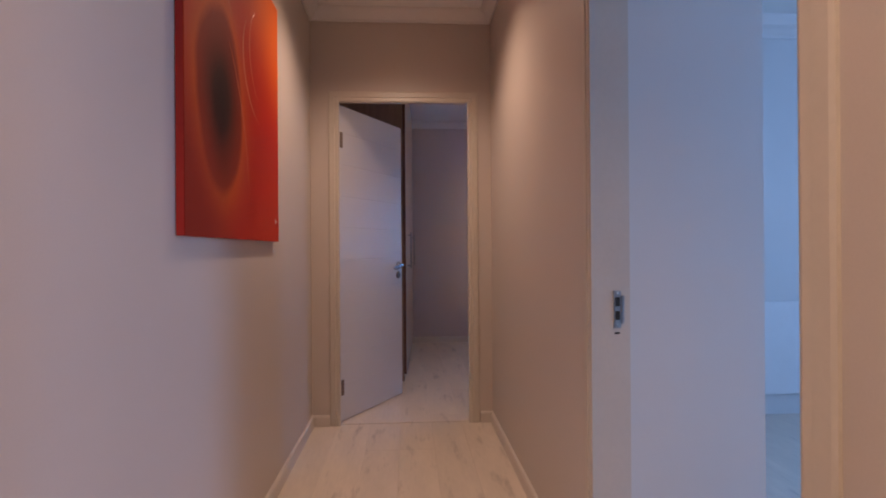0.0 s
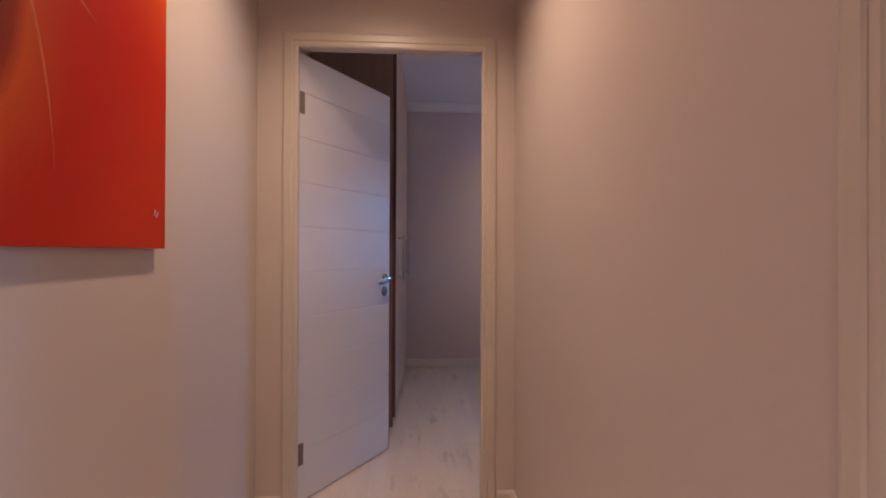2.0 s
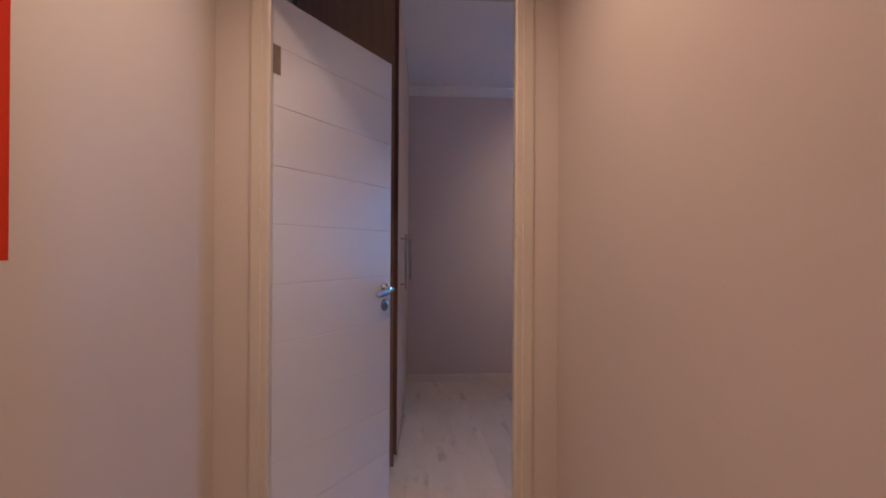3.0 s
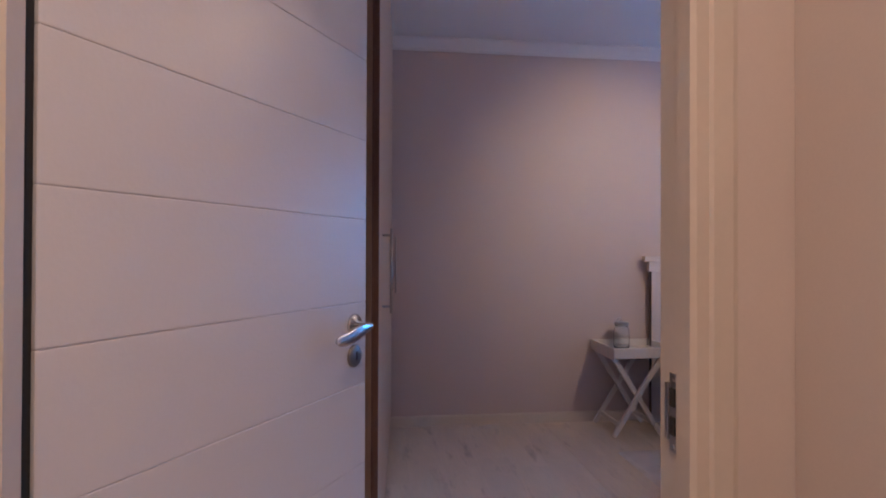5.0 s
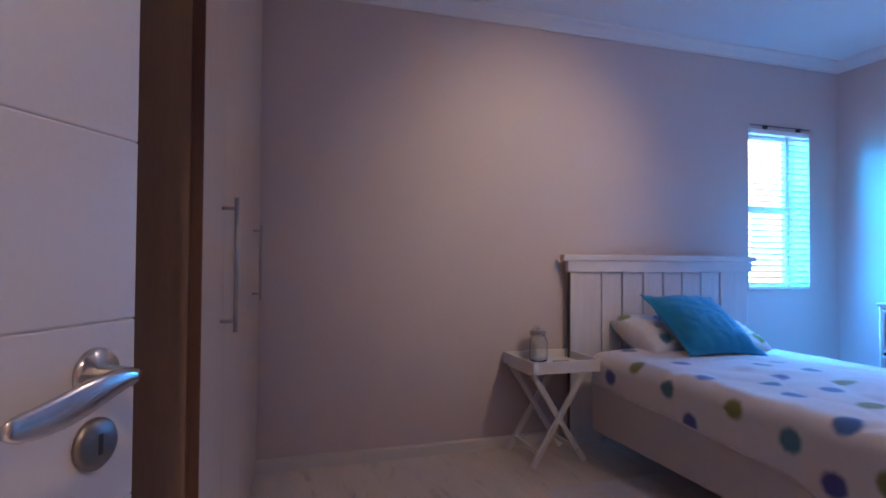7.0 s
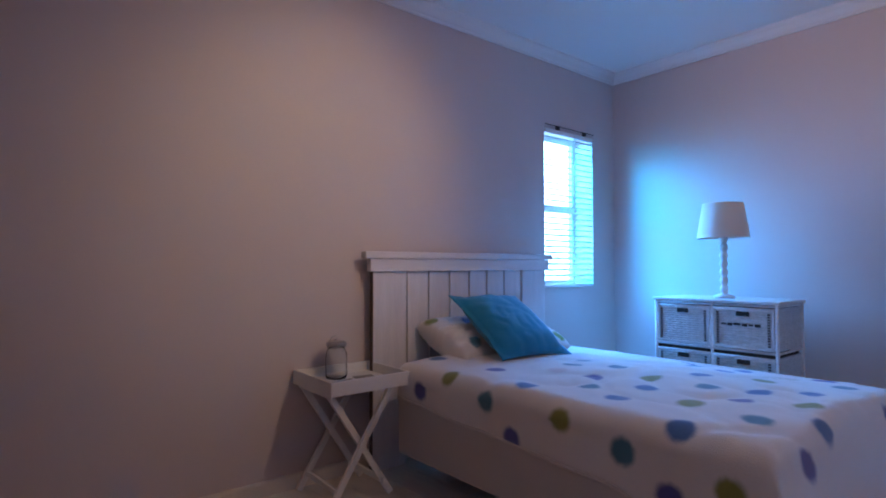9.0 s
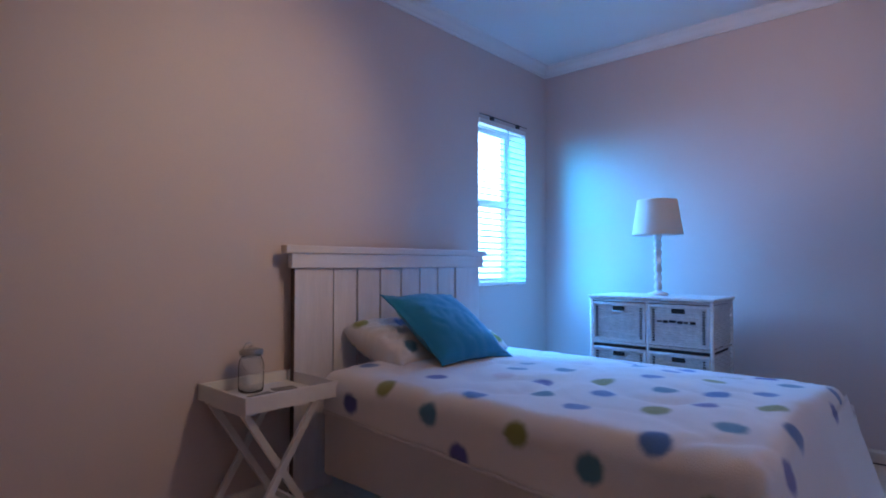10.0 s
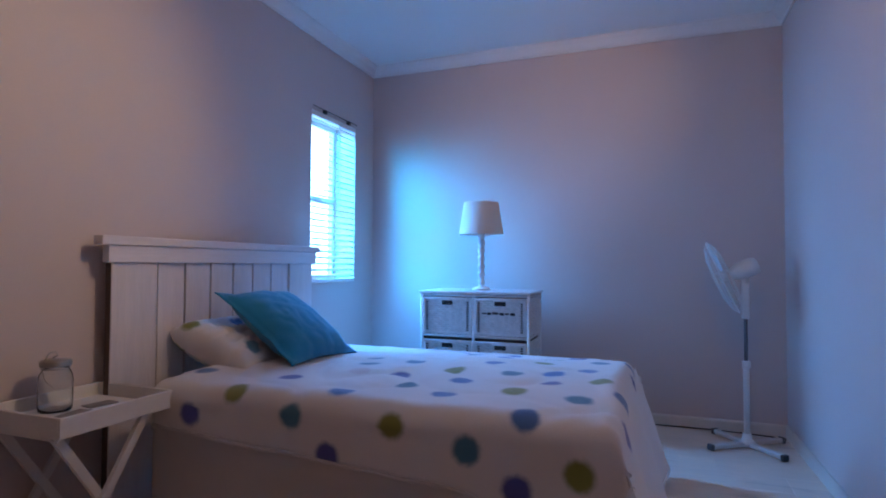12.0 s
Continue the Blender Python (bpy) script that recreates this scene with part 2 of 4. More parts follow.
def dotted_material(name, cell=0.235, radius=0.043, ground=(0.70, 0.65, 0.63)):
    """Brushed fleece with soft-edged dots in a loose scatter, laid out along the cloth's own UV metres."""
    m = bpy.data.materials.new(name)
    m.use_nodes = True
    nt = m.node_tree
    n, l = nt.nodes, nt.links
    p = n["Principled BSDF"]
    uv = n.new("ShaderNodeUVMap")
    uv.uv_map = "cloth"
    wob = n.new("ShaderNodeTexNoise")
    wob.inputs["Scale"].default_value, wob.inputs["Detail"].default_value = 90, 2
    l.new(uv.outputs[0], wob.inputs["Vector"])
    vo = n.new("ShaderNodeTexVoronoi")
    vo.voronoi_dimensions, vo.feature = "2D", "F1"
    vo.inputs["Scale"].default_value, vo.inputs["Randomness"].default_value = 1 / cell, 0.55
    l.new(uv.outputs[0], vo.inputs["Vector"])
    d = n.new("ShaderNodeMath")
    d.operation = "MULTIPLY_ADD"
    l.new(wob.outputs["Fac"], d.inputs[0])
    d.inputs[1].default_value = 0.07
    l.new(vo.outputs["Distance"], d.inputs[2])
    edge = n.new("ShaderNodeMapRange")
    edge.interpolation_type = "SMOOTHSTEP"
    edge.inputs["From Min"].default_value, edge.inputs["From Max"].default_value = radius / cell + 0.075, radius / cell - 0.005
    l.new(d.outputs[0], edge.inputs["Value"])
    sep = n.new("ShaderNodeSeparateColor")
    l.new(vo.outputs["Color"], sep.inputs[0])
    ramp = n.new("ShaderNodeValToRGB")
    cr = ramp.color_ramp
    cr.interpolation = "CONSTANT"
    tones = ((0.0, (0.028, 0.17, 0.26)), (0.3, (0.035, 0.055, 0.30)), (0.52, (0.20, 0.22, 0.015)), (0.72, (0.03, 0.14, 0.34)), (0.88, (0.06, 0.05, 0.28)))
    cr.elements[0].position, cr.elements[0].color = 0.0, (*tones[0][1], 1)
    cr.elements[1].position, cr.elements[1].color = tones[-1][0], (*tones[-1][1], 1)
    for at, c in tones[1:-1]:
        cr.elements.new(at).color = (*c, 1)
    l.new(sep.outputs[0], ramp.inputs["Fac"])
    mix = n.new("ShaderNodeMix")
    mix.data_type = "RGBA"
    mix.inputs[6].default_value = (*ground, 1)
    l.new(edge.outputs[0], mix.inputs["Factor"])
    l.new(ramp.outputs["Color"], mix.inputs[7])
    l.new(mix.outputs[2], p.inputs["Base Color"])
    p.inputs["Roughness"].default_value = 0.9
    p.inputs["Sheen Weight"].default_value = 0.35
    pile = n.new("ShaderNodeTexNoise")
    pile.inputs["Scale"].default_value, pile.inputs["Detail"].default_value = 220, 3
    l.new(uv.outputs[0], pile.inputs["Vector"])
    fold = n.new("ShaderNodeTexNoise")
    fold.inputs["Scale"].default_value, fold.inputs["Detail"].default_value = 5, 3
    l.new(uv.outputs[0], fold.inputs["Vector"])
    both = n.new("ShaderNodeMath")
    both.operation = "MULTIPLY_ADD"
    both.inputs[1].default_value = 4.0
    l.new(fold.outputs["Fac"], both.inputs[0])
    l.new(pile.outputs["Fac"], both.inputs[2])
    b = n.new("ShaderNodeBump")
    b.inputs["Strength"].default_value, b.inputs["Distance"].default_value = 0.3, 0.006
    l.new(both.outputs[0], b.inputs["Height"])
    l.new(b.outputs[0], p.inputs["Normal"])
    return m


def scattered_material(name, dots, origin, wrap, radius=0.043, ground=(0.71, 0.665, 0.655)):
    """Brushed fleece with soft-edged printed dots; the print repeats across the cloth."""
    m = dotted_material(name, ground=ground)
    nt = m.node_tree
    n, l = nt.nodes, nt.links
    uv = next(a for a in n if a.type == "UVMAP")
    sp = n.new("ShaderNodeSeparateXYZ")
    l.new(uv.outputs[0], sp.inputs[0])
    far = n.new("ShaderNodeMath")
    far.operation = "GREATER_THAN"
    far.inputs[1].default_value = wrap
    l.new(sp.outputs[0], far.inputs[0])
    back = n.new("ShaderNodeMath")
    back.operation = "MULTIPLY_ADD"
    back.inputs[1].default_value = -0.86
    l.new(far.outputs[0], back.inputs[0])
    l.new(sp.outputs[0], back.inputs[2])
    cb = n.new("ShaderNodeCombineXYZ")
    l.new(back.outputs[0], cb.inputs[0])
    l.new(sp.outputs[1], cb.inputs[1])
    wob = n.new("ShaderNodeTexNoise")
    wob.inputs["Scale"].default_value, wob.inputs["Detail"].default_value = 45, 3
    l.new(uv.outputs[0], wob.inputs["Vector"])
    jog = n.new("ShaderNodeVectorMath")
    jog.operation = "MULTIPLY_ADD"
    l.new(wob.outputs["Color"], jog.inputs[0])
    jog.inputs[1].default_value = (0.014, 0.014, 0)
    l.new(cb.outputs[0], jog.inputs[2])
    out = None
    for u, v, tone in dots:
        d = n.new("ShaderNodeVectorMath")
        d.operation = "DISTANCE"
        l.new(jog.outputs[0], d.inputs[0])
        d.inputs[1].default_value = (u + origin[0], v + origin[1], 0)
        edge = n.new("ShaderNodeMapRange")
        edge.interpolation_type = "SMOOTHSTEP"
        edge.inputs["From Min"].default_value, edge.inputs["From Max"].default_value = radius + 0.014, radius - 0.013
        edge.inputs["To Max"].default_value = 0.95 if tone != "k" else 0.4
        l.new(d.outputs["Value"], edge.inputs["Value"])
        mix = n.new("ShaderNodeMix")
        mix.data_type = "RGBA"
        mix.inputs[6].default_value, mix.inputs[7].default_value = (*ground, 1), (*TONES[tone], 1)
        l.new(edge.outputs[0], mix.inputs["Factor"])
        if out is not None:
            l.new(out, mix.inputs[6])
        out = mix.outputs[2]
    l.new(out, n["Principled BSDF"].inputs["Base Color"])
    return m


PICTURE = painting_material()
TONES = {"t": (0.028, 0.16, 0.25), "b": (0.03, 0.13, 0.36), "p": (0.035, 0.045, 0.28), "o": (0.19, 0.20, 0.015), "k": (0.55, 0.30, 0.30)}
SCATTER = [(-.52, .265, "b"), (-.69, .555, "o"), (-.785, .365, "p"), (-.75, .805, "t"), (-.50, .655, "p"), (-.625, .955, "b"), (-.865, .951, "p"), (-.742, 1.18, "o"),
           (-.29, .836, "k"), (-.144, .806, "t"), (-.45, 1.115, "t"), (-.52, 1.29, "b"), (-.28, 1.01, "p"), (-.115, 1.186, "o"), (-.31, 1.282, "b"), (-.79, 1.43, "t"),
           (-.425, 1.51, "o"), (-.144, 1.437, "t"), (.07, 1.31, "b"), (.217, 1.50, "o"), (-.67, 1.60, "b"), (-.455, 1.73, "t"), (-.30, 1.873, "b"), (-.505, 1.918, "p"),
           (-.89, 1.58, "p"), (-.82, 1.76, "o"), (-.27, 1.605, "p"), (-.06, 1.585, "b"), (.11, 1.70, "b"), (-.16, 1.775, "o"), (.01, .755, "t"), (-.03, .975, "t")]
DOTS = scattered_material("dotted_fleece", SCATTER, (3.007, 2.007), 3.26)
DOTS_PILLOW = scattered_material("dotted_pillow_print", ((-0.285, 0.150, "o"), (-0.10, 0.06, "b"), (0.15, -0.10, "t"), (0.08, 0.14, "p"), (-0.22, -0.14, "t"), (0.25, 0.12, "o")), (6.007, 8.007), 50.0, 0.038)
DOTS_SMALL = dotted_material("dotted_pillow_cotton", 0.24, 0.042)

# ---------------------------------------------------------------- building helpers
def thing(name, m=None, label="", category="", group="", kind=""):
    ob = new(name)
    if m is not None:
        ob.matrix_world = m
    return tagged(ob, label, category, group, kind)


def mesh_ob(name, bm, mat, smooth=False):
    me = bpy.data.meshes.new(name)
    bmesh.ops.recalc_face_normals(bm, faces=bm.faces)
    bm.to_mesh(me)
    bm.free()
    if smooth:
        me.polygons.foreach_set("use_smooth", [True] * len(me.polygons))
    me.materials.append(mat)
    return new(name, me)


def part(name, bm, mat, parent, label="", smooth=False):
    ob = mesh_ob(name, bm, mat, smooth)
    ob.parent = parent
    return tagged(ob, label)


def solid(name, bm, mat, m=None, label="", category="", kind="", smooth=False):
    ob = mesh_ob(name, bm, mat, smooth)
    if m is not None:
        ob.matrix_world = m
    return tagged(ob, label, category, "", kind)


def add_box(bm, lo, hi, bevel=0.0, m=None):
    vs = bmesh.ops.create_cube(bm, size=1)["verts"]
    lo, hi = Vector(lo), Vector(hi)
    for v in vs:
        v.co = Vector([lo[i] + (v.co[i] + 0.5) * (hi[i] - lo[i]) for i in range(3)])
    if bevel:
        edges = {e for v in vs for e in v.link_edges}
        r = bmesh.ops.bevel(bm, geom=list(edges), offset=bevel, segments=2, profile=0.6, affect="EDGES")
        vs = list({v for f in r["faces"] for v in f.verts} | {v for v in vs if v.is_valid})
    if m is not None:
        bmesh.ops.transform(bm, matrix=m, verts=vs)
    return bm


def box(lo, hi, bevel=0.0, m=None):
    return add_box(bmesh.new(), lo, hi, bevel, m)


def add_bar(bm, a, b, w, d, bevel=0.003):
    """A squared bar from a to b, w wide and d deep."""
    a, b = Vector(a), Vector(b)
    turn = (b - a).to_track_quat("Z", "Y").to_matrix().to_4x4()
    return add_box(bm, (-w / 2, -d / 2, 0), (w / 2, d / 2, (b - a).length), bevel, Matrix.Translation(a) @ turn)


def add_tube(bm, points, r, sides=10, closed=False):
    """A round tube along points."""
    pts = [Vector(p) for p in points]
    rings = []
    count = len(pts)
    for i, p in enumerate(pts):
        a, b = (pts[i - 1], pts[(i + 1) % count]) if closed else (pts[max(0, i - 1)], pts[min(count - 1, i + 1)])
        q = (b - a).to_track_quat("Z", "Y")
        rr = r[i] if isinstance(r, (list, tuple)) else r
        rings.append([bm.verts.new(p + q @ Vector((rr * math.cos(k * math.tau / sides), rr * math.sin(k * math.tau / sides), 0))) for k in range(sides)])
    for i in range(count if closed else count - 1):
        u, v = rings[i], rings[(i + 1) % count]
        for k in range(sides):
            bm.faces.new((u[k], u[(k + 1) % sides], v[(k + 1) % sides], v[k]))
    if not closed:
        bm.faces.new(rings[0][::-1])
        bm.faces.new(rings[-1])
    return bm


def tube(points, r, sides=10, closed=False):
    return add_tube(bmesh.new(), points, r, sides, closed)


def add_lathe(bm, profile, sides=28, close=True):
    """A turned shape from (radius, height) pairs."""
    rings = [[bm.verts.new((r * math.cos(k * math.tau / sides), r * math.sin(k * math.tau / sides), z)) for k in range(sides)] for r, z in profile]
    for u, v in zip(rings, rings[1:]):
        for k in range(sides):
            bm.faces.new((u[k], u[(k + 1) % sides], v[(k + 1) % sides], v[k]))
    if close:
        bm.faces.new(rings[0][::-1])
        bm.faces.new(rings[-1])
    return bm


def lathe(profile, sides=28, close=True):
    return add_lathe(bmesh.new(), profile, sides, close)


def sweep(profile, a, b, out):
    """A moulding: (out, up) profile pairs drawn along the line a to b at floor plan level, out being the plan direction away from the wall."""
    bm = bmesh.new()
    out = Vector((*out, 0)).normalized()
    ends = []
    for p in (a, b):
        ends.append([bm.verts.new(Vector((p[0], p[1], 0)) + out * o + Vector((0, 0, z))) for o, z in profile])
    u, v = ends
    k = len(profile)
    for i in range(k):
        bm.faces.new((u[i], u[(i + 1) % k], v[(i + 1) % k], v[i]))
    bm.faces.new(u[::-1])
    bm.faces.new(v)
    return bm


# ---------------------------------------------------------------- the shell
HALL = Matrix.Identity(4)
NORTH, EAST, SOUTH, WEST = 3.03, 4.62, 0.17, -0.17
TOP, CORN = 2.62, 2.545
WX0, WX1, WZ0, WZ1 = 3.760, 4.333, 0.92, 2.07
HL, HR = -0.182, 0.960
DX, DY = -0.004, 0.015
DOOR_H = 2.04


def structure(name, bm, mat, label, m=None):
    return solid(name, bm, mat, m, label, "", "structure")


structure("subfloor", box((-3, -7, -0.12), (6, 4, -0.012)), SUBFLOOR, "dark screed under the laminate joints")
structure("ceiling", box((-3, -7, TOP), (6, 3.27, TOP + 0.12)), CEIL, "smooth white painted ceiling")

# north wall with the window opening
bm = box((-0.4, NORTH, 0), (WX0, NORTH + 0.24, TOP))
add_box(bm, (WX1, NORTH, 0), (EAST + 0.2, NORTH + 0.24, TOP))
add_box(bm, (WX0, NORTH, 0), (WX1, NORTH + 0.24, WZ0))
add_box(bm, (WX0, NORTH, WZ1), (WX1, NORTH + 0.24, TOP))
structure("wall_north", bm, PAINT, "greige satin-painted bedroom wall behind the bed")
structure("wall_east", box((EAST, -0.02, 0), (EAST + 0.2, NORTH, TOP)), PAINT, "greige satin-painted bedroom wall beside the window")
structure("wall_south", box((1.13, 0.03, 0), (EAST, SOUTH, TOP)), PAINT, "greige bedroom wall with the fan in front")
structure("wall_west", box((WEST - 0.15, 0.062, 0), (WEST, NORTH, TOP)), PAINT, "greige wall behind the wardrobe")
# door wall between corridor and bedroom
bm = box((WEST - 0.18, -0.012, 0), (DX - 0.055, 0.062, TOP))
add_box(bm, (DX + 0.875, -0.012, 0), (1.13, 0.075, TOP))
add_box(bm, (DX - 0.055, -0.012, DOOR_H + 0.055), (DX + 0.875, 0.062, TOP))
add_box(bm, (1.13, -0.012, 0), (1.16, 0.03, TOP))
structure("wall_door", bm, PAINT_HALL, "cream wall round the bedroom door")
# corridor walls
bm = box((HL - 0.13, -5.2, 0), (HL, -0.013, TOP))
structure("wall_corridor_left", bm, PAINT_HALL, "cream satin wall carrying the red painting", HALL)
OY0, OY1 = -2.841, -1.915
bm = box((HR, OY1, 0), (HR + 0.105, -0.013, TOP))
add_box(bm, (HR, -5.2, 0), (HR + 0.105, OY0, TOP))
add_box(bm, (HR, OY0, DOOR_H + 0.05), (HR + 0.105, OY1, TOP))
structure("wall_corridor_right", bm, PAINT_HALL, "cream satin wall with the side room's doorway", HALL)
structure("wall_corridor_back", box((HL - 0.13, -5.32, 0), (HR + 0.105, -5.2, TOP)), PAINT_HALL, "cream wall closing the corridor", HALL)
# side room
structure("wall_side_far", box((1.16, -0.012, 0), (4.62, 0.028, TOP)), PAINT_SIDE, "pale grey wall with a framed picture")
bm = box((4.62, -4.4, 0), (4.75, -3.55, TOP))
add_box(bm, (4.62, -2.25, 0), (4.75, -0.02, TOP))
add_box(bm, (4.62, -3.55, 0), (4.75, -2.25, 0.95))
add_box(bm, (4.62, -3.55, 2.05), (4.75, -2.25, TOP))
structure("wall_side_window", bm, PAINT_SIDE, "pale grey wall with the side room's window")
structure("wall_side_back", box((HR + 0.106, -4.52, 0), (4.75, -4.4, TOP)), PAINT_SIDE, "pale grey wall closing the side room")
structure("wall_side_return", box((HR + 0.105, -1.905, 0), (1.50, -0.10, TOP)), PAINT_SIDE, "pale grey boxed-out wall beside the doorway", HALL)

# cornices and skirtings
CORNICE_P = [(0.0, CORN), (0.012, CORN), (0.016, CORN + 0.012), (0.026, CORN + 0.020), (0.045, CORN + 0.045), (0.058, CORN + 0.055), (0.066, CORN + 0.062), (0.07, TOP - 0.001), (0.0, TOP - 0.001)]
SKIRT_P = [(0.0, 0.0), (0.014, 0.0), (0.014, 0.058), (0.009, 0.068), (0.0, 0.070)]


def moulding(name, prof, a, b, out, mat, label, m=None):
    structure(name, sweep(prof, a, b, out), mat, label, m)


for a, b, o in (((-0.17, NORTH - 0.001), (EAST, NORTH - 0.001), (0, -1)), ((EAST - 0.001, SOUTH), (EAST - 0.001, NORTH), (-1, 0)), ((1.13, SOUTH + 0.001), (EAST, SOUTH + 0.001), (0, 1))):
    moulding("cornice", CORNICE_P, a, b, o, CORNICE, "white coved ceiling cornice")
    moulding("baseboard", SKIRT_P, a, b, o, SKIRT, "low white painted skirting")
for a, b, o in (((HL + 0.001, -5.2), (HL + 0.001, -0.013), (1, 0)), ((HR - 0.001, OY1 + 0.06), (HR - 0.001, -0.013), (-1, 0)), ((HR - 0.001, -5.2), (HR - 0.001, OY0 - 0.06), (-1, 0))):
    moulding("baseboard", SKIRT_P, a, b, o, SKIRT, "low white painted skirting", HALL)
for a, b, o in (((HL + 0.001, -5.2), (HL + 0.001, -0.013), (1, 0)), ((HR - 0.001, -5.2), (HR - 0.001, -0.013), (-1, 0))):
    moulding("cornice", CORNICE_P, a, b, o, CORNICE, "white coved ceiling cornice", HALL)
moulding("cornice", CORNICE_P, (HL, -0.013), (HR, -0.013), (0, -1), CORNICE, "white coved ceiling cornice")
for a, b in (((HL, -0.013), (DX - 0.066, -0.013)), ((DX + 0.886, -0.013), (HR, -0.013))):
    moulding("baseboard", SKIRT_P, a, b, (0, -1), SKIRT, "low white painted skirting")
SIDE_P = [(o * 1.2, z - 0.055) for o, z in CORNICE_P[:-2]] + [(0.085, TOP - 0.001), (0.0, TOP - 0.001)]
moulding("cornice", SIDE_P, (1.5, -0.013), (4.62, -0.013), (0, -1), CORNICE, "white coved ceiling cornice")


def door_frame(name, width, depth0, depth1, label, m=None, even=False):
    """Pressed steel frame: a stop, a rebate and a rounded face on both sides and above."""
    f = thing(name, m, label, "door frame", "", "structure")
    for side in (-1, 1):
        e = 0 if side < 0 else width
        s = side
        depth1 += 0.014 if side > 0 and not even else 0.0
        bm = bmesh.new()
        prof = [(e, depth0 - 0.006), (e, 0.0), (e + s * 0.016, 0.0), (e + s * 0.016, depth1 + 0.01), (e + s * 0.055, depth1 + 0.012), (e + s * 0.055, depth1 - 0.004),
                (e + s * 0.066, depth0 - 0.002), (e + s * 0.066, depth0 - 0.006), (e + s * 0.058, depth0 - 0.009), (e + s * 0.030, depth0 - 0.011), (e + s * 0.026, depth0 - 0.007), (e + s * 0.008, depth0 - 0.009)]
        lo = [bm.verts.new((x, y, 0)) for x, y in prof]
        hi = [bm.verts.new((x, y, DOOR_H + (0.0 if abs(x - e) < 0.001 else abs(x - e)))) for x, y in prof]
        k = len(prof)
        for i in range(k):
            bm.faces.new((lo[i], lo[(i + 1) % k], hi[(i + 1) % k], hi[i]))
        bm.faces.new(lo)
        bm.faces.new(hi[::-1])
        part("jamb", bm, FRAME, f)
    bm = bmesh.new()
    prof = [(DOOR_H, depth0 - 0.006), (DOOR_H, 0.0), (DOOR_H + 0.016, 0.0), (DOOR_H + 0.016, depth1 + 0.01), (DOOR_H + 0.055, depth1 + 0.012), (DOOR_H + 0.055, depth1 - 0.004),
            (DOOR_H + 0.066, depth0 - 0.002), (DOOR_H + 0.066, depth0 - 0.006), (DOOR_H + 0.058, depth0 - 0.009), (DOOR_H + 0.030, depth0 - 0.011), (DOOR_H + 0.026, depth0 - 0.007), (DOOR_H + 0.008, depth0 - 0.009)]
    a = [bm.verts.new((-(z - DOOR_H), y, z)) for z, y in prof]
    b = [bm.verts.new((width + (z - DOOR_H), y, z)) for z, y in prof]
    k = len(prof)
    for i in range(k):
        bm.faces.new((a[i], a[(i + 1) % k], b[(i + 1) % k], b[i]))
    bm.faces.new(a)
    bm.faces.new(b[::-1])
    part("head", bm, FRAME, f)
    return f


def strike_plate(parent, m):
    """A steel strike plate with two dark latch openings, screws and a curved lip."""
    plate = part("strike_plate", box((-0.011, -0.0015, -0.055), (0.011, 0.0015, 0.055), 0.001), STEEL, parent, "steel strike plate")
    plate.matrix_local = m
    for z in (0.022, -0.018):
        part("latch_opening", box((-0.007, -0.004, z - 0.013), (0.006, -0.0016, z + 0.013), 0.001), DARK, plate, "dark latch opening")
    part("lip", box((-0.020, -0.004, -0.040), (-0.011, 0.002, 0.040), 0.0015), STEEL, plate)
    for z in (0.047, -0.047):
        sc = part("screw", lathe([(0.0035, 0), (0.0035, 0.001), (0.002, 0.0018)], 12), STEEL, plate)
        sc.matrix_local = pose(0, -0.0016, z, 90, 0, 0)


df = door_frame("door_frame", 0.813, -0.027, 0.047, "cream enamelled steel frame of the bedroom door", pose(DX, DY, 0))
strike_plate(df, pose(0.8275, 0.030, 0.945, 0, 0, -90))
# near-black strip in the rebate stands in for the shaded hinge gap
part("hinge_gap_shade", box((-0.0158, 0.022, 0.004), (-0.0125, 0.043, 2.034), 0.0005), DARK, df, "dark strip standing for the shaded hinge gap")
sf = door_frame("door_frame", 0.846, 0.0, 0.105, "cream enamelled steel frame of the side room's doorway",
                pose(HR, -2.786, 0, 0, 0, 90) @ Matrix.Diagonal((1, -1, 1, 1)), True)
strike_plate(sf, pose(0.8605, 0.076, 0.925, 0, 0, -90))


mark = part("screw_mark", lathe([(0.005, 0), (0.005, 0.0012), (0.002, 0.0016)], 10), DARK, sf, "small dark screw mark")
mark.matrix_local = pose(0.8615, 0.076, 0.855, 0, -90, 0) @ Matrix.Diagonal((0.6, 1.9, 1, 1))


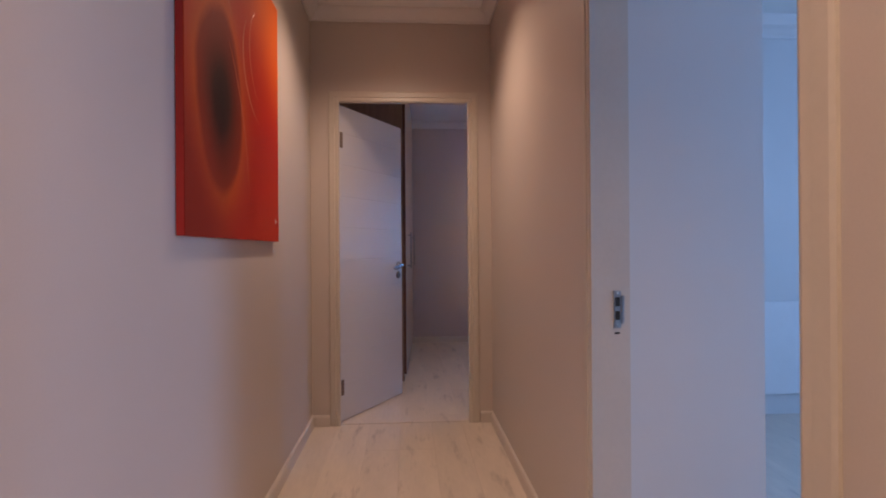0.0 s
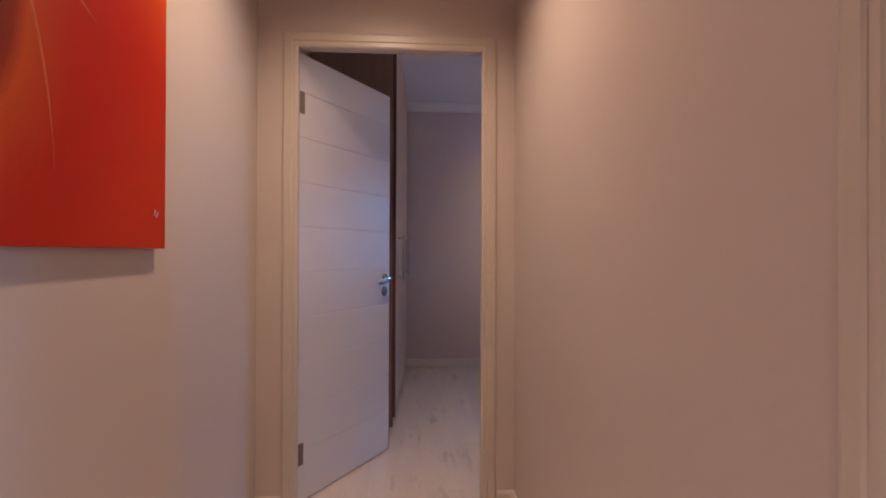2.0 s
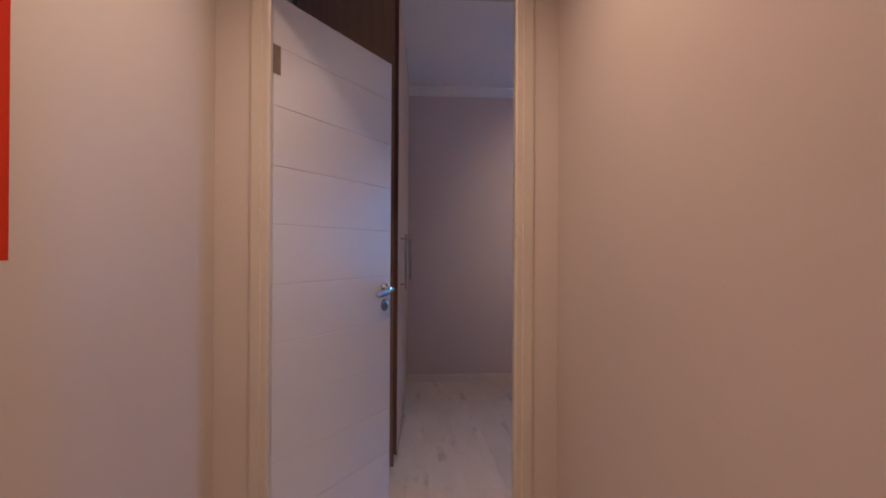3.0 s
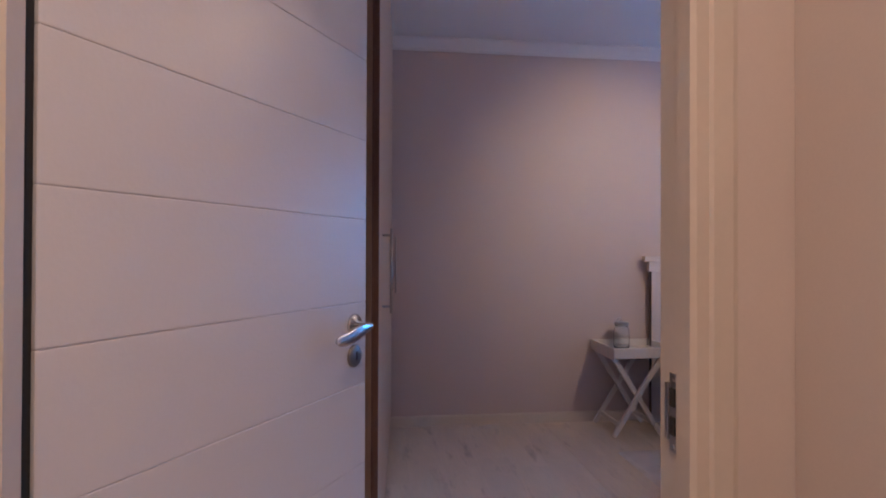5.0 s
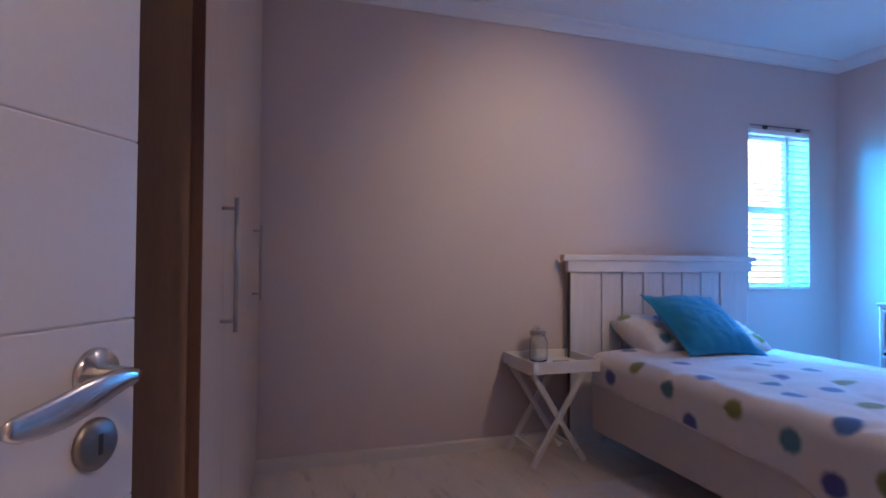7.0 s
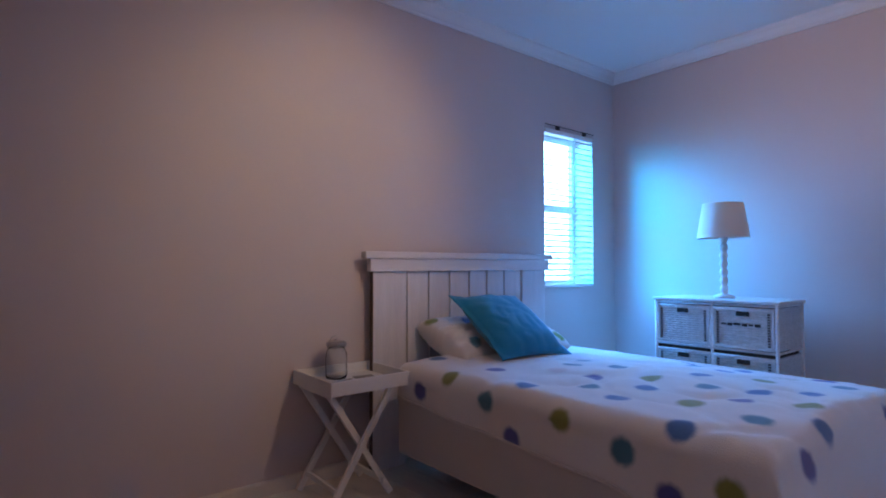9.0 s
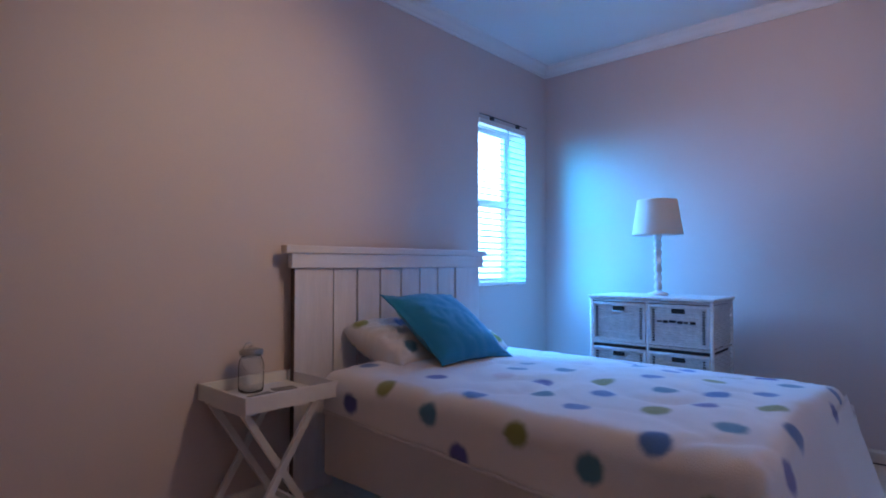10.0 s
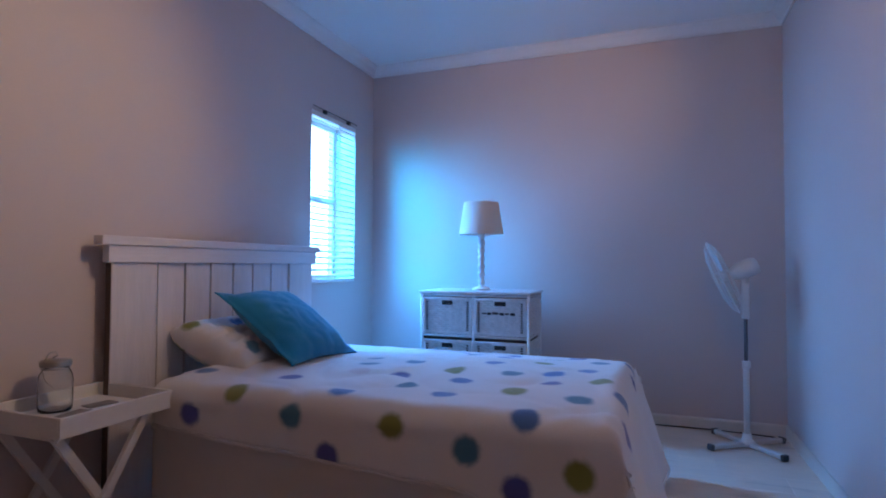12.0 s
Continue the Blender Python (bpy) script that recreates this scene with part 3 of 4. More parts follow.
# ---------------------------------------------------------------- the bedroom door
def lever(parent, m):
    """Curved chrome lever on a round rose, and a key escutcheon below."""
    rose = part("rose", lathe([(0.029, 0), (0.029, 0.004), (0.026, 0.008), (0.012, 0.010), (0.010, 0.040)], 28), CHROME, parent, "chrome door rose", True)
    rose.matrix_local = m
    bm = bmesh.new()
    rings = []
    for i in range(21):
        k = i / 20
        q = min(1.0, max(0.0, (k - 0.10) / 0.78))
        fall = q * q * (3 - 2 * q)
        slope = 0.0 if q in (0.0, 1.0) else 0.019 * 6 * q * (1 - q) / 0.78 / 0.150
        c = Vector((0.006 - 0.144 * k, 0.001 - 0.019 * fall, 0.047 + 0.004 * math.sin(k * 3.6)))
        across = Vector((-slope, 1.0, 0.0)).normalized()
        tall = 0.0080 + 0.0085 * math.sin(min(1.0, k * 1.15) * math.pi * 0.8) - 0.007 * max(0.0, (k - 0.88) / 0.12) ** 2
        deep = 0.0062 - 0.0022 * k
        rings.append([bm.verts.new(c + across * (tall * math.cos(a * math.tau / 16)) + Vector((0, 0, deep * math.sin(a * math.tau / 16)))) for a in range(16)])
    for u, v in zip(rings, rings[1:]):
        for a in range(16):
            bm.faces.new((u[a], u[(a + 1) % 16], v[(a + 1) % 16], v[a]))
    bm.faces.new(rings[0][::-1])
    bm.faces.new(rings[-1])
    part("lever_handle", bm, CHROME, rose, "waved chrome lever", True)
    esc = part("escutcheon", lathe([(0.028, 0), (0.028, 0.004), (0.024, 0.008), (0.008, 0.009)], 28), DULL, parent, "dull steel key escutcheon", True)
    esc.matrix_local = m @ Matrix.Translation((0, -0.074, 0))
    part("keyhole", box((-0.0028, -0.011, 0.0088), (0.0028, 0.011, 0.0098), 0.0005), DARK, esc)


LEAF_W, LEAF_T = 0.782, 0.040
leaf = thing("door_1", pose(-0.010, 0.049, 0.006, 0, 0, 60.4), "white enamelled bedroom door with horizontal grooves, standing open", "door", "", "structure")
GROOVES = (0.227, 0.43, 0.634, 0.835, 1.039, 1.246, 1.447, 1.652, 1.857)
edges_z = [0.0, *GROOVES, 2.032]
part("core", box((0.002, 0.002, 0.0), (LEAF_W - 0.002, LEAF_T - 0.002, 2.031), 0.001), DOOR, leaf)
for i, (z0, z1) in enumerate(zip(edges_z, edges_z[1:])):
    part("panel", box((0.0, 0.0, z0 + (0.0003 if i else 0)), (LEAF_W, LEAF_T, z1 - 0.0003), 0.0024), DOOR, leaf)
lever(leaf, pose(LEAF_W - 0.056, 0.0, 0.984, 90, 0, 0))
lever(leaf, pose(LEAF_W - 0.056, LEAF_T, 0.984, 90, 0, 180) @ Matrix.Diagonal((-1, 1, 1, 1)))
for z in (0.215, 1.81):
    h = part("hinge", box((-0.003, -0.0020, z - 0.05), (0.034, 0.0, z + 0.05), 0.0006), BRONZE, leaf, "dull brown butt hinge")
    part("knuckle", tube([(-0.006, 0.001, z - 0.05), (-0.006, 0.001, z + 0.05)], 0.006, 12), BRONZE, h, "", True)

# ---------------------------------------------------------------- wardrobe
wm = pose(0.407, 1.118, 0, 0, 0, -2.3)
ward = thing("wardrobe", wm, "tall built-in wardrobe with pale maple doors and brown side panel", "wardrobe")
LEN = 1.875
part("side_panel", box((-0.545, 0.0, 0.0), (-0.024, 0.018, TOP - 0.004), 0.001), BROWN, ward, "dark brown melamine side")
part("edge_strip", box((-0.0235, 0.0, 0.0), (-0.019, 0.018, TOP - 0.004), 0.0006), EDGE, ward, "red-brown edging")
part("carcass", box((-0.545, 0.019, 0.06), (-0.022, LEN, TOP - 0.004), 0.001), MAPLE, ward)
part("plinth", box((-0.535, 0.02, 0.0), (-0.05, LEN, 0.058), 0.001), BROWN, ward)
cuts = (0.003, 0.345, 0.885, 1.43, LEN)
for i, (a, b) in enumerate(zip(cuts, cuts[1:])):
    d = part("door", box((-0.018, a + 0.0015, 0.065), (0.0, b - 0.0015, TOP - 0.010), 0.0015), MAPLE, ward, "pale maple wardrobe door")
    part("edge_band", box((-0.0185, a, 0.064), (-0.0005, a + 0.0013, TOP - 0.011)), EDGE, d)
    if i in (0, 2):
        y = b - 0.055
        hd = part("bar_handle", tube([(0.034, y, 0.94), (0.034, y, 1.262)], 0.0056, 12), STEEL, d, "brushed steel bar handle", True)
        for z in (0.966, 1.236):
            part("standoff", tube([(0.0, y, z), (0.034, y, z)], 0.0045, 10), STEEL, hd, "", True)

# ---------------------------------------------------------------- window and blind
win = thing("window_1", None, "white-framed window in the reveal, glaring with daylight", "window", "", "structure")
FY = NORTH + 0.17
part("window_sill", box((WX0 + 0.001, NORTH + 0.07, WZ0 + 0.0005), (WX1 - 0.001, NORTH + 0.169, WZ0 + 0.012), 0.002), CORNICE, win)
for lo, hi in (((WX0, WZ0), (WX0 + 0.035, WZ1)), ((WX1 - 0.035, WZ0), (WX1, WZ1)), ((WX0 + 0.035, WZ0), (WX1 - 0.035, WZ0 + 0.035)), ((WX0 + 0.035, WZ1 - 0.035), (WX1 - 0.035, WZ1))):
    part("window_frame", box((lo[0], FY, lo[1]), (hi[0], FY + 0.04, hi[1]), 0.003), ALU, win)
part("transom", box((WX0 + 0.035, FY, 1.49), (WX1 - 0.035, FY + 0.04, 1.535), 0.003), ALU, win)
for z0, z1 in ((WZ0 + 0.035, 1.49), (1.535, WZ1 - 0.035)):
    pn = part("pane", box((WX0 + 0.035, FY + 0.017, z0), (WX1 - 0.035, FY + 0.022, z1)), PANE, win)
    pn.visible_shadow = False

blind = thing("venetian_blind", pose(0, 0, 0), "white venetian blind lowered in the window, slats half open", "blind")
part("head_rail", box((WX0 + 0.006, NORTH - 0.008, WZ1 - 0.035), (WX1 - 0.006, NORTH + 0.03, WZ1 - 0.003), 0.003), PVC, blind)
part("bottom_rail", box((WX0 + 0.008, NORTH - 0.004, WZ0 + 0.002), (WX1 - 0.008, NORTH + 0.028, WZ0 + 0.022), 0.003), PVC, blind)
SL = 26
me = None
for i in range(SL):
    z = WZ0 + 0.045 + i * (WZ1 - WZ0 - 0.10) / (SL - 1)
    if me is None:
        b2 = bmesh.new()
        n_seg = 5
        rows = []
        for dz in (0.0007, -0.0007):
            row = []
            for k in range(n_seg + 1):
                s = k / n_seg - 0.5
                row.append([b2.verts.new((x, s * 0.044, 0.004 - 0.018 * s * s + dz)) for x in (WX0 + 0.009, WX1 - 0.009)])
            rows.append(row)
        for row in rows:
            for u, v in zip(row, row[1:]):
                b2.faces.new((u[0], u[1], v[1], v[0]))
        for k in (0, n_seg):
            b2.faces.new((rows[0][k][0], rows[0][k][1], rows[1][k][1], rows[1][k][0]))
        first = part("slat", b2, SLAT, blind)
        me = first.data
        ob = first
    else:
        ob = new("slat", me)
        ob.parent = blind
    ob.matrix_local = pose(0, NORTH + 0.014, z, 24, 0, 0)
for x in (WX0 + 0.10, WX1 - 0.10):
    part("ladder_cord", tube([(x, NORTH - 0.009, WZ0 + 0.02), (x, NORTH - 0.009, WZ1 - 0.03)], 0.0012, 6), PVC, blind)
part("tilt_wand", tube([(WX0 + 0.325, NORTH - 0.016, WZ1 - 0.04), (WX0 + 0.328, NORTH - 0.018, 1.52)], 0.004, 8), PVC, blind, "hanging tilt wand", True)
rod = thing("blind_bracket_rail", None, "thin dark rail with two clips above the blind", "rail")
part("rail", tube([(WX0 - 0.0, NORTH - 0.012, WZ1 + 0.022), (WX1 + 0.0, NORTH - 0.012, WZ1 + 0.022)], 0.0032, 8), BLACK, rod)
for x in (WX0 + 0.14, WX1 - 0.12):
    part("clip", box((x - 0.013, NORTH - 0.022, WZ1 - 0.004), (x + 0.013, NORTH, WZ1 + 0.024), 0.002), BLACK, rod)

# ---------------------------------------------------------------- bed
BX0, BX1, BY0, BY1 = 2.30, 3.68, 1.09, 2.935
CX = (BX0 + BX1) / 2
bed = thing("bed", pose(CX, (BY0 + BY1) / 2, 0), "double bed with a pale fabric base on short dark legs", "bed")
HEAD_GAP = 0.195
hx, hy = (BX1 - BX0) / 2, (BY1 - BY0) / 2
part("base", box((-hx - 0.002, -hy + 0.012, 0.155), (hx + 0.002, hy - HEAD_GAP, 0.430), 0.014), BASEFAB, bed)
part("mattress", box((-hx + 0.01, -hy + 0.01, 0.429), (hx - 0.01, hy - HEAD_GAP + 0.01, 0.560), 0.035), MATTRESS, bed)
part("piping", box((-hx - 0.005, -hy + 0.010, 0.412), (hx + 0.005, hy - HEAD_GAP + 0.003, 0.420), 0.002), BASEFAB, bed)
for sx in (-1, 1):
    for sy in (-1, 1):
        lg = part("leg", lathe([(0.022, 0), (0.030, 0.02), (0.032, 0.154)], 16), BLACK, bed)
        lg.matrix_local = pose(sx * (hx - 0.34), sy * (hy - 0.12) - (HEAD_GAP if sy > 0 else 0), 0)

# headboard
hb = thing("headboard", pose(0, 0, 0), "whitewashed pine headboard of upright boards under a capped rail", "headboard")
HY = NORTH - 0.012
x0, x1 = 2.285, 3.662
part("cap", box((2.222, HY - 0.095, 1.117), (3.712, HY - 0.045, 1.154), 0.006), WASH_X, hb)
part("top_rail", box((2.258, HY - 0.084, 1.048), (3.685, HY - 0.048, 1.116), 0.003), WASH_X, hb)
part("post", box((x0, HY - 0.068, 0.0), (2.500, HY - 0.034, 1.047), 0.004), WASH, hb)
part("post", box((3.433, HY - 0.068, 0.0), (x1, HY - 0.034, 1.047), 0.004), WASH, hb)
part("side_strip", box((x0 - 0.003, HY - 0.064, 0.0), (x0 - 0.0002, HY - 0.036, 1.046), 0.0005), DARK_BROWN, hb, "dark brown strip down the post side")
# near-black sheet behind the boards gives their gaps a painted shade
part("gap_shade_backing", box((x0 + 0.10, HY - 0.030, 0.30), (x1 - 0.10, HY - 0.016, 1.045), 0.001), DARK, hb)
bx = [2.505, 2.658, 2.815, 2.969, 3.117, 3.270, 3.428]
for a, b in zip(bx, bx[1:]):
    part("board", box((a + 0.005, HY - 0.062, 0.26), (b - 0.005, HY - 0.032, 1.047), 0.004), WASH, hb)


# the comforter: a cloth that runs over the top, down the near and far side and over the foot
def comforter():
    bm = bmesh.new()
    uvl = bm.loops.layers.uv.new("cloth")
    top, r = 0.600, 0.075
    half_w = (BX1 - BX0) / 2 + 0.022
    quarter = r * math.pi / 2

    def bend(s, flat):
        """Arc length s from the flat's edge: how far out and how far down."""
        if s <= 0:
            return flat + s, 0.0
        if s < quarter:
            a = s / r
            return flat + r * math.sin(a), r * (1 - math.cos(a))
        return flat + r, r + (s - quarter)

    flat_w = half_w - r
    length = BY1 - BY0 + 0.03
    flat_l = length - r
    nu, nv = 96, 120
    grid = []
    for i in range(nu + 1):
        row = []
        for j in range(nv + 1):
            v = j / nv                       # 0 at the pillows, 1 at the foot hem
            y_arc = 0.175 + v * (flat_l + quarter + 0.275)
            lowered = min(1.0, max(0.0, (y_arc - 1.38) / 0.42))
            lowered = lowered * lowered * (3 - 2 * lowered)
            drop = 0.156 + 0.052 * y_arc + 0.17 * lowered
            u_total = 2 * (flat_w + quarter + drop - r)
            s = (i / nu - 0.5) * u_total
            side = 1 if s > 0 else -1
            out, down_u = bend(abs(s) - flat_w, flat_w)
            yo, down_v = bend(y_arc - flat_l, flat_l)
            x = CX + side * out
            y = BY1 - 0.03 - yo
            down = max(down_u, down_v) if min(down_u, down_v) < 0.02 else max(down_u, down_v) + 0.25 * min(down_u, down_v)
            down = min(down, 0.585)
            # cloth hangs out a little and ripples where it falls
            fall = max(0.0, down - r)
            if down_u > r * 0.9:
                x += side * (0.012 * math.sin(y * 9.0 + side) * min(1, fall * 5) + 0.02 * fall)
            if down_v > r * 0.9:
                y -= 0.016 * math.sin(x * 11.0) * min(1, fall * 5) + 0.30 * fall
            if down_u > r and down_v > r:
                x -= side * 0.05 * min(1, fall * 3)
                y += 0.03 * min(1, fall * 3)
            lump = 0.010 * noise.noise(Vector((x * 2.6, y * 2.6, 1.7))) + 0.004 * noise.noise(Vector((x * 9, y * 9, 4.1)))
            ridge = 1 - abs(noise.noise(Vector((x * 2.1 + y * 1.4, y * 2.6 - x * 0.9, 7.3))))
            lump -= 0.014 * max(0.0, ridge - 0.82) / 0.18
            ridge = 1 - abs(noise.noise(Vector((x * 4.3 - y * 1.1, y * 3.2, 2.3))))
            lump -= 0.006 * max(0.0, ridge - 0.85) / 0.15
            if down < r:
                sag = 0.045 * max(0.0, side * abs(s) / flat_w)
                z = top - down - sag + lump + 0.004 + 0.010 * (1 - (abs(s) / (flat_w + 0.1)) ** 2)
            else:
                z = top - down
                x += side * lump * 0.8
            row.append((bm.verts.new((x, y, max(0.012, z))), (s, y_arc)))
        grid.append(row)
    for i in range(nu):
        for j in range(nv):
            q = (grid[i][j], grid[i + 1][j], grid[i + 1][j + 1], grid[i][j + 1])
            f = bm.faces.new([a for a, _ in q])
            for lp, (_, uvc) in zip(f.loops, q):
                lp[uvl].uv = (uvc[0] + 3.0, uvc[1] + 2.0)
    edge = [tuple(grid[0][j][0].co) for j in range(nv + 1)] + [tuple(grid[i][nv][0].co) for i in range(1, nu + 1)] + [tuple(grid[nu][j][0].co) for j in range(nv - 1, -1, -1)]
    ob = thing("comforter", None, "white fleece comforter with blue and olive dots, over the bed", "comforter")
    cloth = part("cloth", bm, DOTS, ob, "white fleece with printed dots", True)
    th = cloth.modifiers.new("thickness", "SOLIDIFY")
    th.thickness, th.offset = 0.016, -1
    part("rolled_hem", tube(edge[::2], 0.0065, 8), HEM, ob, "rolled white hem", True)
    return ob


comforter()


def pillow(name, w, h, t, mat, m, label, category, flange=0.0, seed=0, pull=0.07, blunt=3.0, rumple=1.0):
    """A stuffed cushion: two bulging faces that meet in a seam, corners drawn out, with an optional flat flange."""
    bm = bmesh.new()
    uvl = bm.loops.layers.uv.new("cloth")
    n = 44
    sheets = []
    for side in (1, -1):
        sheet = []
        for i in range(n + 1):
            row = []
            for j in range(n + 1):
                a, b = i / n * 2 - 1, j / n * 2 - 1
                inner_w, inner_h = w / 2 - flange, h / 2 - flange
                pinch = 1 - pull * (1 - a * a) * abs(b) ** 3
                pinch2 = 1 - pull * (1 - b * b) * abs(a) ** 3
                x, y = a * w / 2 * pinch2, b * h / 2 * pinch
                fa, fb = min(1, abs(x) / inner_w), min(1, abs(y) / inner_h)
                bulge = max(0.0, (1 - fa ** blunt) * (1 - fb ** 3.0)) ** (0.55 if flange else 0.42)
                crease = 0.12 * noise.noise(Vector((a * 2.2 + seed, b * 2.2, side * 3.0 + seed))) + 0.05 * noise.noise(Vector((a * 6 + seed, b * 6, side)))
                ridge = 1 - abs(noise.noise(Vector((a * 3.1 + b * 1.3 + seed, b * 3.4 - a, side * 2.0 + seed))))
                crease = rumple * (crease - 0.16 * max(0.0, ridge - 0.8) / 0.2)
                z = side * (t / 2 * bulge * (1 + crease) + 0.003)
                if flange:
                    z += 0.006 * noise.noise(Vector((a * 4, b * 4, seed + 9)))
                row.append((bm.verts.new((x, y, z)), (x, y)))
            sheet.append(row)
        sheets.append(sheet)
    for sheet in sheets:
        for i in range(n):
            for j in range(n):
                q = (sheet[i][j], sheet[i + 1][j], sheet[i + 1][j + 1], sheet[i][j + 1])
                f = bm.faces.new([v for v, _ in q])
                for lp, (_, c) in zip(f.loops, q):
                    lp[uvl].uv = (c[0] + 5 + seed, c[1] + 7 + seed)
    rim = [(i, 0) for i in range(n)] + [(n, j) for j in range(n)] + [(n - i, n) for i in range(n)] + [(0, n - j) for j in range(n)]
    for (a, b), (c, d) in zip(rim, rim[1:] + rim[:1]):
        f = bm.faces.new((sheets[0][a][b][0], sheets[0][c][d][0], sheets[1][c][d][0], sheets[1][a][b][0]))
    ob = tagged(solid(name, bm, mat, m, label, category, "", True), group="pillows on the bed")
    if flange:
        ring = []
        for k in range(80):
            q, f = divmod(k, 20)
            f = f / 10 - 1
            a, b = ((f, -1), (1, f), (-f, 1), (-1, -f))[q]
            ring.append((a * (w / 2 - flange) * (1 - pull * (1 - b * b) * abs(a) ** 3), b * (h / 2 - flange) * (1 - pull * (1 - a * a) * abs(b) ** 3), 0.0052))
        part("stitched_seam", tube(ring, 0.0034, 6, True), mat, ob, "stitched seam inside the flange", True)
    return ob


pillow("pillow", 0.66, 0.42, 0.17, DOTS_PILLOW, pose(2.89, 2.745, 0.670, 20, 0, 2), "white bed pillow with coloured dots lying by the headboard", "pillow", 0.0, 1, 0.03, 12.0, 1.25)
pillow("pillow", 0.58, 0.40, 0.14, DOTS_SMALL, pose(3.17, 2.78, 0.655, 20, 0, -4), "white dotted bed pillow half hidden by the blue cushion", "pillow", 0.0, 3, 0.05, 6.0, 1.25)
pillow("cushion", 0.51, 0.53, 0.17, TEAL, pose(2.905, 2.560, 0.758, 34, 2, -2), "teal cotton scatter cushion with a flat flange, propped on pillows", "cushion", 0.032, 5, 0.10, 2.6, 0.35)

# ---------------------------------------------------------------- tray table and what is on it
tt = thing("tray_table", pose(2.083, 2.825, 0), "white wooden butler tray table on crossed folding legs", "side table")
TX, TY, TZ = 0.212, 0.195, 0.515
part("tray_base", box((-TX + 0.012, -TY + 0.012, TZ), (TX - 0.012, TY - 0.012, TZ + 0.010), 0.001), WHITEWOOD, tt)
for lo, hi in (((-TX, -TY), (TX, -TY + 0.012)), ((-TX, TY - 0.012), (TX, TY)), ((-TX, -TY + 0.012), (-TX + 0.012, TY - 0.012)), ((TX - 0.012, -TY + 0.012), (TX, TY - 0.012))):
    part("tray_side", box((lo[0], lo[1], TZ - 0.008), (hi[0], hi[1], TZ + 0.057), 0.003), WHITEWOOD, tt)
for y, s in ((-TY + 0.035, 1), (TY - 0.045, 1), (-TY + 0.056, -1), (TY - 0.066, -1)):
    part("leg", add_bar(bmesh.new(), (-s * 0.165 - 0.035, y, 0.006), (s * 0.155 - 0.035, y, TZ - 0.009), 0.018, 0.030, 0.003), WHITEWOOD, tt)
for s in (-1, 1):
    part("stretcher", add_bar(bmesh.new(), (s * 0.118 - 0.035, -TY + 0.03, 0.075), (s * 0.118 - 0.035, TY - 0.03, 0.075), 0.016, 0.026, 0.003), WHITEWOOD, tt)
    part("batten", add_bar(bmesh.new(), (s * 0.155 - 0.035, -TY + 0.03, TZ - 0.014), (s * 0.155 - 0.035, TY - 0.03, TZ - 0.014), 0.012, 0.02, 0.002), WHITEWOOD, tt)

jar = thing("glass_jar", pose(2.048, 2.912, TZ + 0.0105) @ Matrix.Diagonal((0.93, 0.93, 1.05, 1)), "clear empty preserving jar with a wire-clipped lid", "jar")
part("jar_body", lathe([(0.046, 0.0), (0.054, 0.004), (0.057, 0.018), (0.057, 0.105), (0.053, 0.125), (0.043, 0.140), (0.043, 0.152), (0.040, 0.152), (0.040, 0.140), (0.050, 0.124), (0.054, 0.105), (0.054, 0.020), (0.050, 0.008), (0.020, 0.006)], 36), JARGLASS, jar, "", True)
part("lid", lathe([(0.050, 0.150), (0.052, 0.153), (0.052, 0.166), (0.047, 0.171), (0.020, 0.173)], 32), STEEL, jar, "metal rim with a glass lid", True)
for z in (0.156, 0.161, 0.166):
    part("thread_ridge", tube([(0.0522 * math.cos(a * math.tau / 28), 0.0522 * math.sin(a * math.tau / 28), z) for a in range(28)], 0.0014, 6, True), STEEL, jar, "", True)
part("neck_wire", tube([(0.0465 * math.cos(a * math.tau / 28), 0.0465 * math.sin(a * math.tau / 28), 0.143) for a in range(28)], 0.0018, 6, True), STEEL, jar, "", True)
part("bail", tube([(-0.047, 0.0, 0.143), (-0.050, -0.004, 0.165), (-0.030, -0.006, 0.196), (-0.008, -0.006, 0.200), (0.004, -0.004, 0.186), (-0.012, 0.0, 0.178)], 0.0028, 6), STEEL, jar, "wire clip", True)
part("clasp", tube([(0.048, 0.0, 0.143), (0.052, -0.02, 0.11), (0.036, -0.046, 0.085), (0.0, -0.060, 0.076), (-0.036, -0.046, 0.085), (-0.052, -0.02, 0.11), (-0.048, 0.0, 0.143)], 0.0016, 6), STEEL, jar, "", True)
for i, (x, y, a, w, d) in enumerate(((2.045, 2.815, 10, 0.11, 0.06), (2.170, 2.850, -8, 0.10, 0.06))):
    solid("card", box((-w / 2, -d / 2, 0), (w / 2, d / 2, 0.003 + 0.001 * i), 0.0006), CARD, pose(x, y, TZ + 0.0105, 0, 0, a), "small dark printed card lying on the tray", "card")
# thin pale slab stands in for light falling on the tray base
solid("tray_light_patch", box((-0.07, -0.05, 0), (0.07, 0.05, 0.002), 0.0005), PALE_GREY, pose(1.955, 2.90, TZ + 0.0105, 0, 0, 15), "pale patch standing for light on the tray base", "paper")


